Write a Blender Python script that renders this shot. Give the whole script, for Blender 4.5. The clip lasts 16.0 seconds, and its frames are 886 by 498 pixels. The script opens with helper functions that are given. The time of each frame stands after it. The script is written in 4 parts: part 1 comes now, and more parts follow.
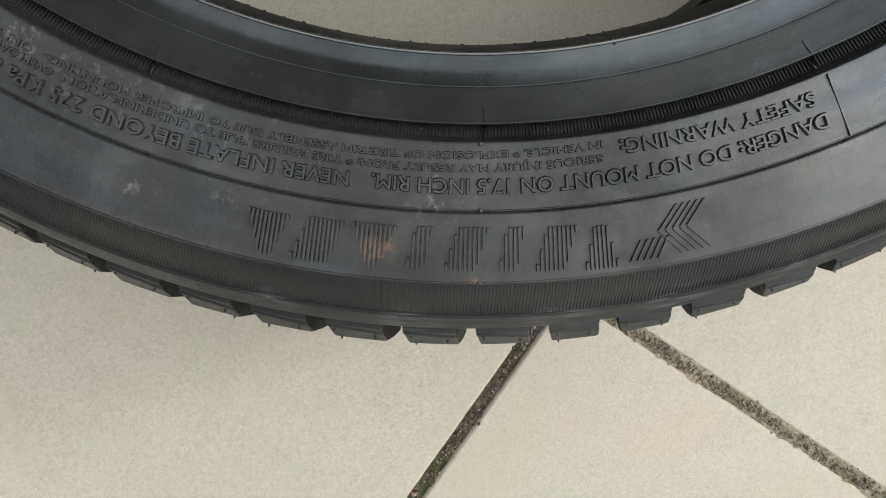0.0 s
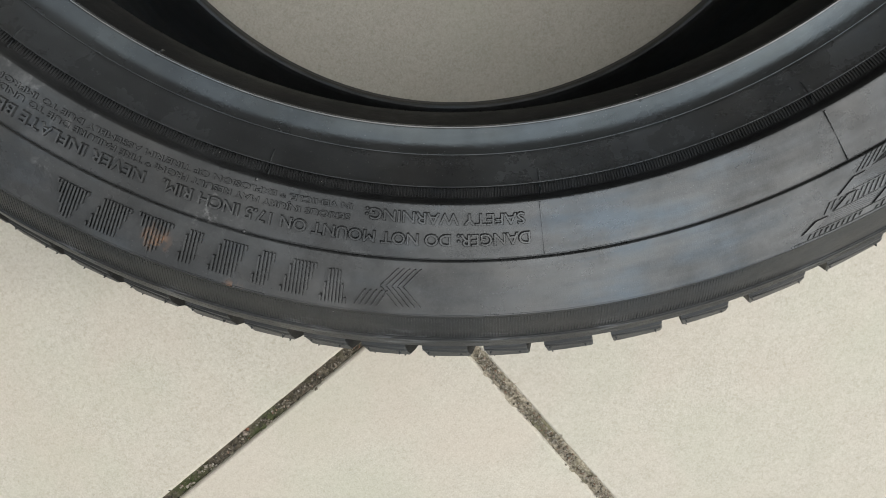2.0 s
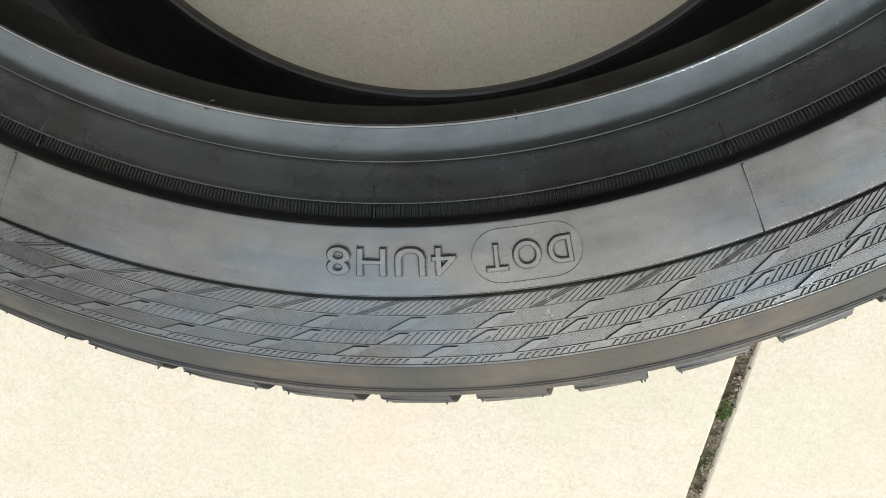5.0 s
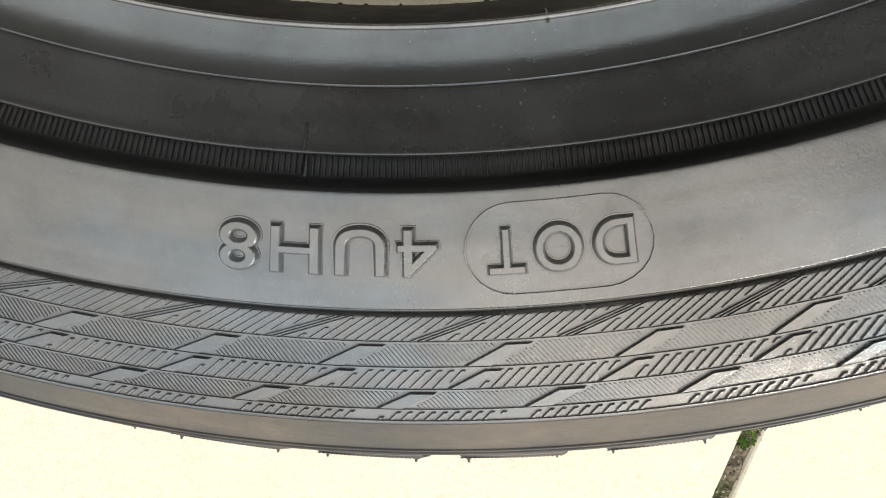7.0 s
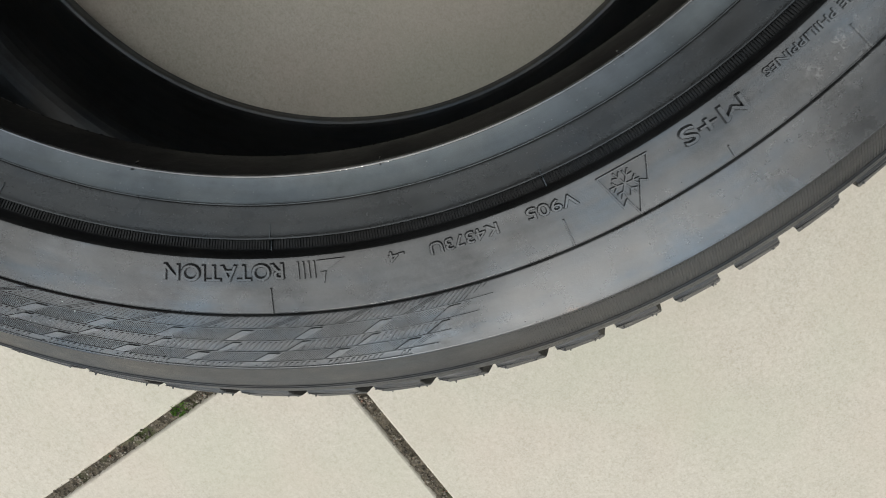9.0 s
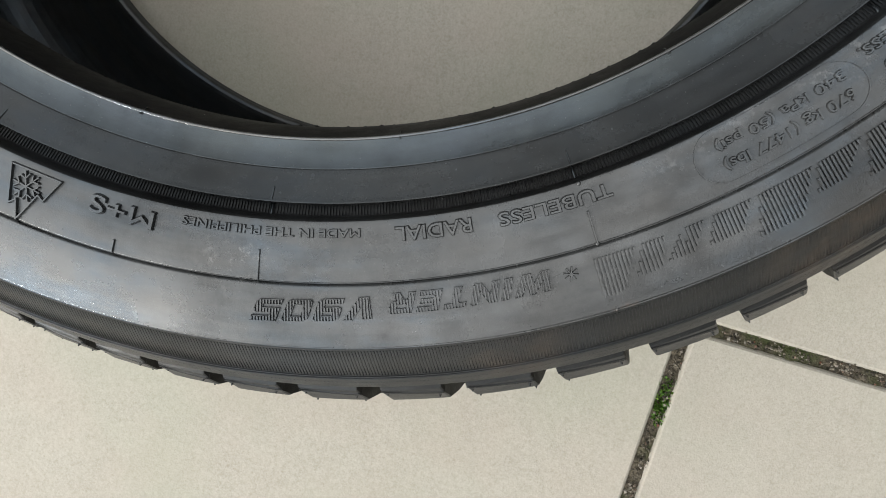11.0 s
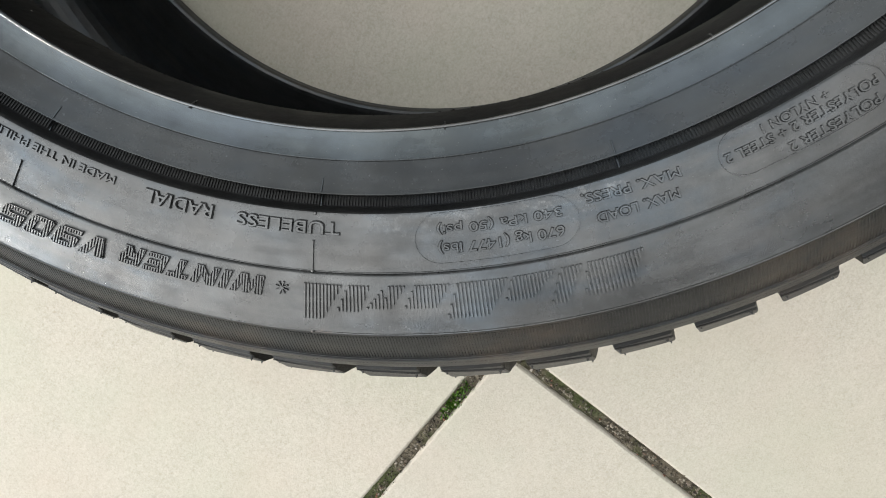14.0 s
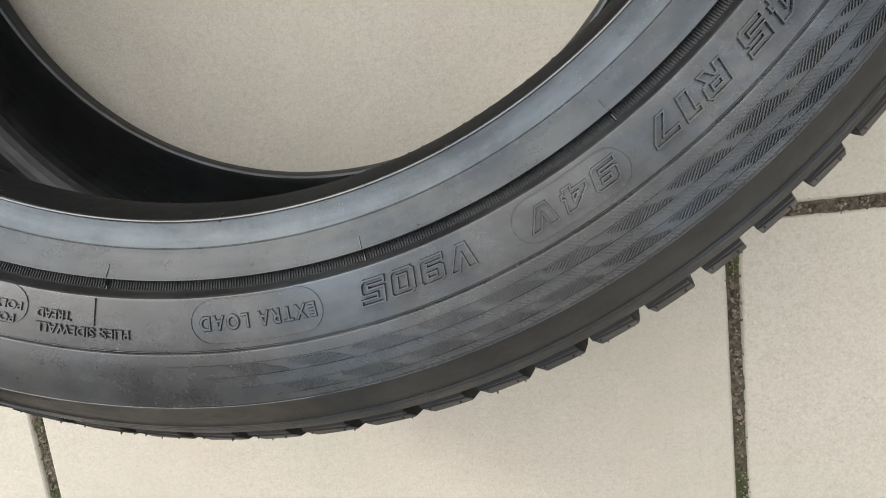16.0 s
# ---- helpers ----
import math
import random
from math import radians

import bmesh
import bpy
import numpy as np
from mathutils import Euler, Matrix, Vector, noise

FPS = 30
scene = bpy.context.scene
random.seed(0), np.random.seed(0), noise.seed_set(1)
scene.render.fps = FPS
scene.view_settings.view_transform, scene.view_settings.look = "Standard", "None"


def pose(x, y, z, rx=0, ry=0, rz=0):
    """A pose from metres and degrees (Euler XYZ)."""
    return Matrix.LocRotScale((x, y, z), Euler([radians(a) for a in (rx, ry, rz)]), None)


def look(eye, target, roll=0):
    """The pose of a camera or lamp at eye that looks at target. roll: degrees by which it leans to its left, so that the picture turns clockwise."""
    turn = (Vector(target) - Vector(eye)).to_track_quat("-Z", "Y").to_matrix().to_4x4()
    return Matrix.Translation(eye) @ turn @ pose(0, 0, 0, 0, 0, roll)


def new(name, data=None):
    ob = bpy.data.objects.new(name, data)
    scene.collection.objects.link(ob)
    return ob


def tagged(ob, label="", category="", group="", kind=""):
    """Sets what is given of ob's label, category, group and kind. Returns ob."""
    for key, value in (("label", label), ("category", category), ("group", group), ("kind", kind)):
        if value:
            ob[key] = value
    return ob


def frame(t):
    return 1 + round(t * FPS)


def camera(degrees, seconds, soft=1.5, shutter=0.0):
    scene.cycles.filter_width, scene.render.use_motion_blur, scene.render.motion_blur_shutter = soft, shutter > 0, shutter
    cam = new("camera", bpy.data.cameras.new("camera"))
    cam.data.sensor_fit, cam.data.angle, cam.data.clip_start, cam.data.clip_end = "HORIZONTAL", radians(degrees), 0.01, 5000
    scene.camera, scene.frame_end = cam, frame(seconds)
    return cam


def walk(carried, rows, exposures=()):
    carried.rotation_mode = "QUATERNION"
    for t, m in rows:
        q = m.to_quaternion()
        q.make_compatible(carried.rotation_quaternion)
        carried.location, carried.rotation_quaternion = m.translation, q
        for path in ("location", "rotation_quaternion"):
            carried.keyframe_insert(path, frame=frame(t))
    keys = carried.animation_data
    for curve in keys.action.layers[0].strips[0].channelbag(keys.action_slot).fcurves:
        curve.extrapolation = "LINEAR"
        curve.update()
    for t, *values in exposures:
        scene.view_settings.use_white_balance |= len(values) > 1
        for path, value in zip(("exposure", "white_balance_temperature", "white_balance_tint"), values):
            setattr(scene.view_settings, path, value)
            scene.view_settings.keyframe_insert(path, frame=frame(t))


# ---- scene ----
# ---- camera ----
cam = camera(68.64, 16.0, soft=0.5, shutter=0.05)
cam.data.dof.use_dof = True
cam.data.dof.focus_distance, cam.data.dof.aperture_fstop = 0.19, 85
PATH = [
    (0.0, pose(-0.2074, -0.1234, 0.3997, -9.74, -0.75, -56.36)),
    (0.5, pose(-0.2019, -0.1216, 0.4084, -10.99, -0.81, -55.73)),
    (1.0, pose(-0.1891, -0.1304, 0.4114, -11.11, 0.32, -53.43)),
    (1.5, pose(-0.1695, -0.1433, 0.4244, -11.95, 0.28, -48.83)),
    (2.0, pose(-0.1342, -0.1576, 0.4366, -13.18, 0.99, -40.65)),
    (2.5, pose(-0.0908, -0.1734, 0.4442, -13.17, 2.21, -30.14)),
    (3.0, pose(-0.0340, -0.1845, 0.4446, -13.34, 2.51, -17.84)),
    (3.5, pose(0.0092, -0.1900, 0.4412, -13.35, 1.82, -6.88)),
    (4.0, pose(0.0513, -0.1882, 0.4342, -13.50, 2.86, 3.99)),
    (4.2, pose(0.0606, -0.1841, 0.4325, -14.50, 2.82, 6.70)),
    (6.3, pose(0.0736, -0.2168, 0.3020, -14.69, 4.53, 13.83)),
    (6.5, pose(0.0705, -0.2156, 0.3042, -15.79, 3.34, 14.23)),
    (7.0, pose(0.0715, -0.2124, 0.3183, -15.69, 3.04, 14.71)),
    (7.5, pose(0.0688, -0.2046, 0.3353, -15.74, 2.33, 14.70)),
    (8.0, pose(0.0897, -0.1835, 0.3594, -16.71, 3.24, 19.40)),
    (8.5, pose(0.1489, -0.1322, 0.4040, -16.46, 1.58, 34.27)),
    (9.0, pose(0.1931, -0.0431, 0.4223, -15.64, 2.62, 53.93)),
    (9.5, pose(0.2161, -0.0058, 0.4448, -13.79, 3.72, 61.11)),
    (10.0, pose(0.2324, 0.0377, 0.4375, -10.31, 4.49, 74.15)),
    (10.2, pose(0.2271, 0.0579, 0.4251, -9.19, 5.07, 82.72)),
    (12.3, pose(0.1854, 0.1367, 0.4064, -8.25, 4.06, 116.41)),
    (12.5, pose(0.1854, 0.1365, 0.4058, -8.35, 3.98, 116.61)),
    (13.0, pose(0.1835, 0.1387, 0.4069, -8.69, 4.29, 117.05)),
    (13.5, pose(0.1717, 0.1412, 0.4120, -10.05, 5.33, 119.12)),
    (14.0, pose(0.1378, 0.1663, 0.4160, -12.17, 6.40, 127.35)),
    (14.5, pose(0.0818, 0.1967, 0.4261, -11.35, 6.13, 137.40)),
    (15.0, pose(0.0234, 0.2212, 0.4217, -9.63, 5.96, 145.73)),
    (15.5, pose(-0.0560, 0.2166, 0.4296, -11.04, 4.54, 159.05)),
    (16.0, pose(-0.0970, 0.1988, 0.4280, -10.21, 4.59, 173.14)),
]
# ---- end of path ----
walk(cam, PATH, exposures=[
    (0.0, -0.36, 6400, 9), (2.0, -0.35, 6300, 9), (2.5, -0.39, 6280, 9), (3.0, -0.30, 6290, 9), (4.0, -0.28, 6270, 9), (6.3, 0.78, 7000, 7), (6.6, 0.66, 7000, 8), (7.0, 0.38, 7000, 11), (7.5, 0.33, 6980, 10),
    (8.0, 0.04, 6500, 9), (8.5, -0.33, 6320, 9), (10.2, -0.46, 6330, 9), (12.3, -0.03, 6340, 9), (14.0, -0.02, 6340, 9), (15.0, 0.12, 6370, 10), (16.0, 0.18, 6460, 12),
])

# ---- light ----
world = bpy.data.worlds.new("world")
scene.world = world
world.use_nodes = True
wn, wl = world.node_tree.nodes, world.node_tree.links
sky = wn.new("ShaderNodeTexSky")
sky.sky_type = "NISHITA"
sky.sun_disc = False
sky.sun_elevation = radians(28)
sky.sun_rotation = radians(126)
sky.dust_density = 2.0
wn["Background"].inputs["Strength"].default_value = 0.06
wl.new(sky.outputs["Color"], wn["Background"].inputs["Color"])
cloud = wn.new("ShaderNodeBackground")
cloud.inputs["Color"].default_value = (0.995, 0.98, 0.955, 1)
# thin high cloud, brighter overhead than at the horizon, with a broad glow round the veiled sun
SUN_WAY = Vector((2.14, -1.56, 1.41)).normalized()
way = wn.new("ShaderNodeTexCoord").outputs["Generated"]
up = wn.new("ShaderNodeSeparateXYZ")
wl.new(way, up.inputs[0])
rise = wn.new("ShaderNodeMapRange")
rise.inputs["To Min"].default_value, rise.inputs["To Max"].default_value = 0.66, 1.76
wl.new(up.outputs["Z"], rise.inputs["Value"])
near_sun = wn.new("ShaderNodeVectorMath")
near_sun.operation = "DOT_PRODUCT"
wl.new(way, near_sun.inputs[0])
near_sun.inputs[1].default_value = SUN_WAY
glow = wn.new("ShaderNodeMapRange")
glow.inputs["To Max"].default_value = 1.0
wl.new(near_sun.outputs["Value"], glow.inputs["Value"])
power = wn.new("ShaderNodeMath")
power.operation = "POWER"
power.inputs[1].default_value = 2.5
wl.new(glow.outputs["Result"], power.inputs[0])
total = wn.new("ShaderNodeMath")
total.operation = "MULTIPLY_ADD"
total.inputs[1].default_value = 1.5
wl.new(power.outputs["Value"], total.inputs[0])
wl.new(rise.outputs["Result"], total.inputs[2])
wl.new(total.outputs["Value"], cloud.inputs["Strength"])
both = wn.new("ShaderNodeAddShader")
wl.new(wn["Background"].outputs["Background"], both.inputs[0])
wl.new(cloud.outputs["Background"], both.inputs[1])
wl.new(both.outputs["Shader"], wn["World Output"].inputs["Surface"])
sun_data = bpy.data.lights.new("sun", "SUN")
sun_data.energy = 1.5
sun_data.angle = radians(8)
sun_data.color = (1.0, 0.97, 0.93)
sun = new("sun", sun_data)
sun.matrix_world = look(3 * SUN_WAY, (0, 0, 0))


# ---- materials ----
class Mat:
    """A node material with short helpers."""

    def __init__(self, name, rough=0.5, metal=0.0):
        self.m = bpy.data.materials.new(name)
        self.m.use_nodes = True
        self.n, self.l = self.m.node_tree.nodes, self.m.node_tree.links
        self.b = self.n["Principled BSDF"]
        self.b.inputs["Roughness"].default_value = rough
        self.b.inputs["Metallic"].default_value = metal
        self.co = self.n.new("ShaderNodeTexCoord").outputs["Object"]

    def noise(self, scale, detail=3.0, rough=0.55, stretch=None):
        t = self.n.new("ShaderNodeTexNoise")
        t.inputs["Scale"].default_value = scale
        t.inputs["Detail"].default_value = detail
        t.inputs["Roughness"].default_value = rough
        src = self.co
        if stretch:
            mp = self.n.new("ShaderNodeMapping")
            mp.inputs["Scale"].default_value = stretch
            self.l.new(src, mp.inputs["Vector"])
            src = mp.outputs["Vector"]
        self.l.new(src, t.inputs["Vector"])
        return t.outputs["Fac"]

    def streaks(self, scale, detail=4.0):
        """Noise drawn out round the tyre's axis."""
        flat = self.n.new("ShaderNodeVectorMath")
        flat.operation = "MULTIPLY"
        self.l.new(self.co, flat.inputs[0])
        flat.inputs[1].default_value = (1, 1, 0)
        ln = self.n.new("ShaderNodeVectorMath")
        ln.operation = "LENGTH"
        self.l.new(flat.outputs["Vector"], ln.inputs[0])
        way = self.n.new("ShaderNodeVectorMath")
        way.operation = "NORMALIZE"
        self.l.new(flat.outputs["Vector"], way.inputs[0])
        small = self.n.new("ShaderNodeVectorMath")
        small.operation = "SCALE"
        small.inputs["Scale"].default_value = 0.035
        self.l.new(way.outputs["Vector"], small.inputs[0])
        add = self.n.new("ShaderNodeVectorMath")
        add.operation = "ADD"
        self.l.new(small.outputs["Vector"], add.inputs[0])
        up = self.n.new("ShaderNodeCombineXYZ")
        self.l.new(ln.outputs["Value"], up.inputs["Z"])
        self.l.new(up.outputs["Vector"], add.inputs[1])
        t = self.n.new("ShaderNodeTexNoise")
        t.inputs["Scale"].default_value = scale
        t.inputs["Detail"].default_value = detail
        self.l.new(add.outputs["Vector"], t.inputs["Vector"])
        return t.outputs["Fac"]

    def voronoi(self, scale, feature="F1"):
        t = self.n.new("ShaderNodeTexVoronoi")
        t.inputs["Scale"].default_value = scale
        t.feature = feature
        self.l.new(self.co, t.inputs["Vector"])
        return t

    def ramp(self, fac, stops):
        r = self.n.new("ShaderNodeValToRGB")
        e = r.color_ramp.elements
        while len(e) < len(stops):
            e.new(0.5)
        for el, (p, c) in zip(e, stops):
            el.position = p
            el.color = (c, c, c, 1) if isinstance(c, (int, float)) else (*c, 1)
        self.l.new(fac, r.inputs["Fac"])
        return r.outputs["Color"]

    def mix(self, fac, a, b, blend="MIX"):
        x = self.n.new("ShaderNodeMix")
        x.data_type = "RGBA"
        x.blend_type = blend
        for sock, v in ((x.inputs[0], fac), (x.inputs[6], a), (x.inputs[7], b)):
            if isinstance(v, (int, float)):
                sock.default_value = v
            elif isinstance(v, tuple):
                sock.default_value = (*v, 1)
            else:
                self.l.new(v, sock)
        return x.outputs[2]

    def spot(self, place, size):
        """White within half the size of a place, fading to black at the size."""
        d = self.n.new("ShaderNodeVectorMath")
        d.operation = "DISTANCE"
        self.l.new(self.co, d.inputs[0])
        d.inputs[1].default_value = place
        r = self.n.new("ShaderNodeMapRange")
        r.inputs["From Min"].default_value, r.inputs["From Max"].default_value = size, size * 0.35
        self.l.new(d.outputs["Value"], r.inputs["Value"])
        return r.outputs["Result"]

    def color(self, c):
        if isinstance(c, tuple):
            self.b.inputs["Base Color"].default_value = (*c, 1)
        else:
            self.l.new(c, self.b.inputs["Base Color"])

    def rough(self, c):
        self.l.new(c, self.b.inputs["Roughness"])

    def bump(self, fac, strength, dist, below=None):
        b = self.n.new("ShaderNodeBump")
        b.inputs["Strength"].default_value = strength
        b.inputs["Distance"].default_value = dist
        self.l.new(fac, b.inputs["Height"])
        if below is not None:
            self.l.new(below, b.inputs["Normal"])
        self.l.new(b.outputs["Normal"], self.b.inputs["Normal"])
        return b.outputs["Normal"]


def rubber(name, tone=1.0, rlo=0.24, rhi=0.46, dust=0.5, stains_and_light=False, gloss=1.0, relief=1.0, fuzz=1.0, dull=False, cool=0.0, worn=False):
    """Black tyre rubber, faintly dusty, with handling marks and pale specks; some shade and sheen is painted in."""
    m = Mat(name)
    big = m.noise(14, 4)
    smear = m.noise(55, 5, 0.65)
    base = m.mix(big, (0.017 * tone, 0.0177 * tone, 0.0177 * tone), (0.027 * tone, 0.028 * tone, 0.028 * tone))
    # dull wax bloom in clouds, rubbed off in places; also paints in cloudy sheen
    bloom = m.ramp(m.mix(0.35, m.noise(22, 6, 0.7), m.noise(7, 3)), [(0.42, 0.0), (0.60, 1.0)])
    base = m.mix(m.mix(1.0, bloom, (dust, dust, dust), "MULTIPLY"), base, (0.029, 0.031, 0.032))
    film = m.ramp(smear, [(0.5, 0.0), (0.78, dust)])
    base = m.mix(film, base, (0.036, 0.037, 0.036))
    base = m.mix(m.ramp(m.noise(1100, 3, 0.7), [(0.32, 0.4 * fuzz), (0.60, 0.0)]), base, (0.006, 0.006, 0.006))
    base = m.mix(m.ramp(m.noise(1500, 3, 0.7), [(0.58, 0.0), (0.76, 0.35 * fuzz)]), base, (0.07, 0.07, 0.068))
    v = m.voronoi(300)
    speck = m.ramp(v.outputs["Distance"], [(0.0, 1.0), (0.06, 1.0), (0.09, 0.0)])
    pick = m.ramp(v.outputs["Color"], [(0.93, 0.0), (0.945, 1.0)])
    base = m.mix(m.mix(1.0, speck, pick, "MULTIPLY"), base, (0.42, 0.40, 0.37))
    # fine pale dust, thicker in clouds
    w = m.voronoi(900)
    grain = m.mix(1.0, m.ramp(w.outputs["Distance"], [(0.10, 1.0), (0.22, 0.0)]), m.ramp(w.outputs["Color"], [(0.70, 0.0), (0.74, 1.0)]), "MULTIPLY")
    base = m.mix(m.mix(1.0, grain, m.ramp(m.noise(25, 5, 0.7), [(0.38, 0.2 * dust), (0.62, min(1.0, 1.3 * dust))]), "MULTIPLY"), base, (0.12, 0.12, 0.115))
    if worn:
        # pale rubbed streaks and brown dust on the shoulder
        for r, d, size in ((0.296, -158.0, 0.010), (0.297, -150.0, 0.012), (0.297, -141.0, 0.014), (0.297, -134.0, 0.014), (0.297, -127.0, 0.014), (0.296, -119.0, 0.012), (0.297, -104.0, 0.010)):
            spot = m.spot(ring_point(r, d, top(r)), size)
            streak = m.ramp(m.streaks(900, 5), [(0.50, 0.0), (0.60, 0.6)])
            base = m.mix(m.mix(1.0, spot, streak, "MULTIPLY"), base, (0.13, 0.135, 0.14))
        for r, d, size in ((0.29, -82.0, 0.03), (0.29, -70.0, 0.03), (0.29, -58.0, 0.03), (0.29, 28.0, 0.02), (0.288, 48.0, 0.03), (0.288, 66.0, 0.035), (0.288, 78.0, 0.035), (0.288, 90.0, 0.035)):
            dirt = m.ramp(m.noise(70, 5, 0.7), [(0.40, 0.1), (0.62, 0.7)])
            base = m.mix(m.mix(1.0, m.spot(ring_point(r, d, top(r)), size), dirt, "MULTIPLY"), base, (0.070, 0.055, 0.042))
    if stains_and_light:
        # rust-coloured smudges
        for r, d, size in ((0.2722, -152.0, 0.0062), (0.2822, -146.0, 0.005), (0.2835, 34.9, 0.006), (0.2840, -12.0, 0.007), (0.2760, -74.0, 0.006)):
            spot = m.spot(ring_point(r, d, top(r)), size)
            grain = m.ramp(m.noise(420, 4, 0.7), [(0.45, 0.0), (0.62, 0.8)])
            base = m.mix(m.mix(1.0, spot, grain, "MULTIPLY"), base, (0.16, 0.085, 0.045))
        # chalky scuffs
        for r, d, size in ((0.2430, -170.0, 0.022), (0.2440, -162.0, 0.016), (0.2440, -176.0, 0.014), (0.2705, -166.5, 0.008), (0.2670, -161.0, 0.005), (0.2560, -148.5, 0.012), (0.2428, 44.0, 0.010), (0.2428, 47.5, 0.012), (0.2425, 52.0, 0.014), (0.2425, 56.0, 0.012), (0.2540, 10.0, 0.014), (0.2455, 40.0, 0.008)):
            spot = m.spot(ring_point(r, d, top(r)), size)
            grain = m.ramp(m.noise(260, 5, 0.75), [(0.54, 0.0), (0.68, 0.65)])
            base = m.mix(m.mix(1.0, spot, grain, "MULTIPLY"), base, (0.19, 0.19, 0.185))
        # a dry dusty film; its pale grey also paints in the wall's sheen
        for r, d, size in ((0.262, 28.0, 0.05), (0.262, 39.0, 0.05), (0.262, 48.0, 0.04), (0.262, -88.0, 0.05), (0.262, -76.0, 0.05), (0.262, -64.0, 0.05)):
            film = m.mix(1.0, m.spot(ring_point(r, d, top(r)), size), m.ramp(m.noise(45, 6, 0.7), [(0.36, 0.2), (0.62, 0.62)]), "MULTIPLY")
            base = m.mix(film, base, (0.062, 0.063, 0.062))
    # the sheen comes and goes in clouds and in streaks round the tyre
    clouds = m.mix(0.4, m.mix(0.3, m.noise(30, 7, 0.75), m.streaks(330)), m.noise(9, 3))
    level = m.ramp(clouds, [(0.40, 0.5 * gloss), (0.50, 0.8 * gloss), (0.60, gloss)])
    if stains_and_light:
        # smooth waxy patches
        wax = m.ramp(m.mix(0.3, m.noise(24, 4, 0.6), m.streaks(200)), [(0.53, 0.0), (0.62, 0.4)])
        level = m.mix(wax, level, (1.45 * gloss,) * 3)
        # sun-side highlight painted on a stretch of the outer wall as stronger sheen
        for d in (-14.0, -8.0, -2.0, 4.0):
            sun_sheen = m.mix(1.0, m.spot(ring_point(0.275, d, top(0.275)), 0.026), m.ramp(m.noise(14, 3), [(0.3, 0.35), (0.6, 0.6)]), "MULTIPLY")
            level = m.mix(sun_sheen, level, (1.7 * gloss,) * 3)
    if stains_and_light or dull:
        # shade of an unseen onlooker painted as weaker sheen round the warning text
        shaded_spots = [(0.262, -136.0, 0.05, 0.26), (0.255, -150.0, 0.07, 0.24), (0.255, -166.0, 0.07, 0.24), (0.255, -180.0, 0.07, 0.24)]
        if stains_and_light:
            # weaker sheen painted on the sidewall past the load rating too
            shaded_spots += [(0.262, 80.0, 0.05, 0.6), (0.262, 92.0, 0.05, 0.5), (0.265, 108.0, 0.05, 0.4), (0.262, 120.0, 0.06, 0.4), (0.262, 135.0, 0.07, 0.4), (0.262, 150.0, 0.07, 0.4)]
        for r, d, size, left in shaded_spots:
            matt = m.mix(1.0, m.spot(ring_point(r, d, top(r)), size), m.ramp(m.noise(40, 5, 0.7), [(0.35, 0.35), (0.6, 0.8)]), "MULTIPLY")
            level = m.mix(matt, level, (left,) * 3)
    m.l.new(level, m.b.inputs["Specular IOR Level"])
    # sky reflection painted as a blue tint of the sheen, bluer with cool
    m.l.new(m.ramp(m.mix(0.3, m.noise(12, 6, 0.65), m.streaks(150)), [(0.40, (1.0 - 0.1 * cool, 0.985, 0.94 + 0.05 * cool)), (0.5, (0.95 - 0.12 * cool, 0.975 - 0.03 * cool, 0.97 + 0.03 * cool)), (0.60, (0.74, 0.88, 1.0))]), m.b.inputs["Specular Tint"])
    base = m.mix(m.ramp(m.noise(17, 5, 0.65), [(0.52, 0.0), (0.66, 0.28)]), base, tuple(min(tone, 1.0) * c for c in (0.034, 0.030, 0.025)))
    m.color(base)
    m.rough(m.mix(bloom, m.ramp(m.noise(60, 5, 0.65), [(0.4, rlo * 0.8), (0.6, rlo)]), (rhi, rhi, rhi)))
    n1 = m.bump(m.noise(38, 3), 0.20 * relief, 0.0016)
    n2 = m.bump(m.noise(420, 3, 0.6), 0.14 * relief, 0.0003, n1)
    m.bump(m.noise(2100, 3, 0.7), 0.10 + 0.16 * fuzz, 0.00025, n2)
    return m.m


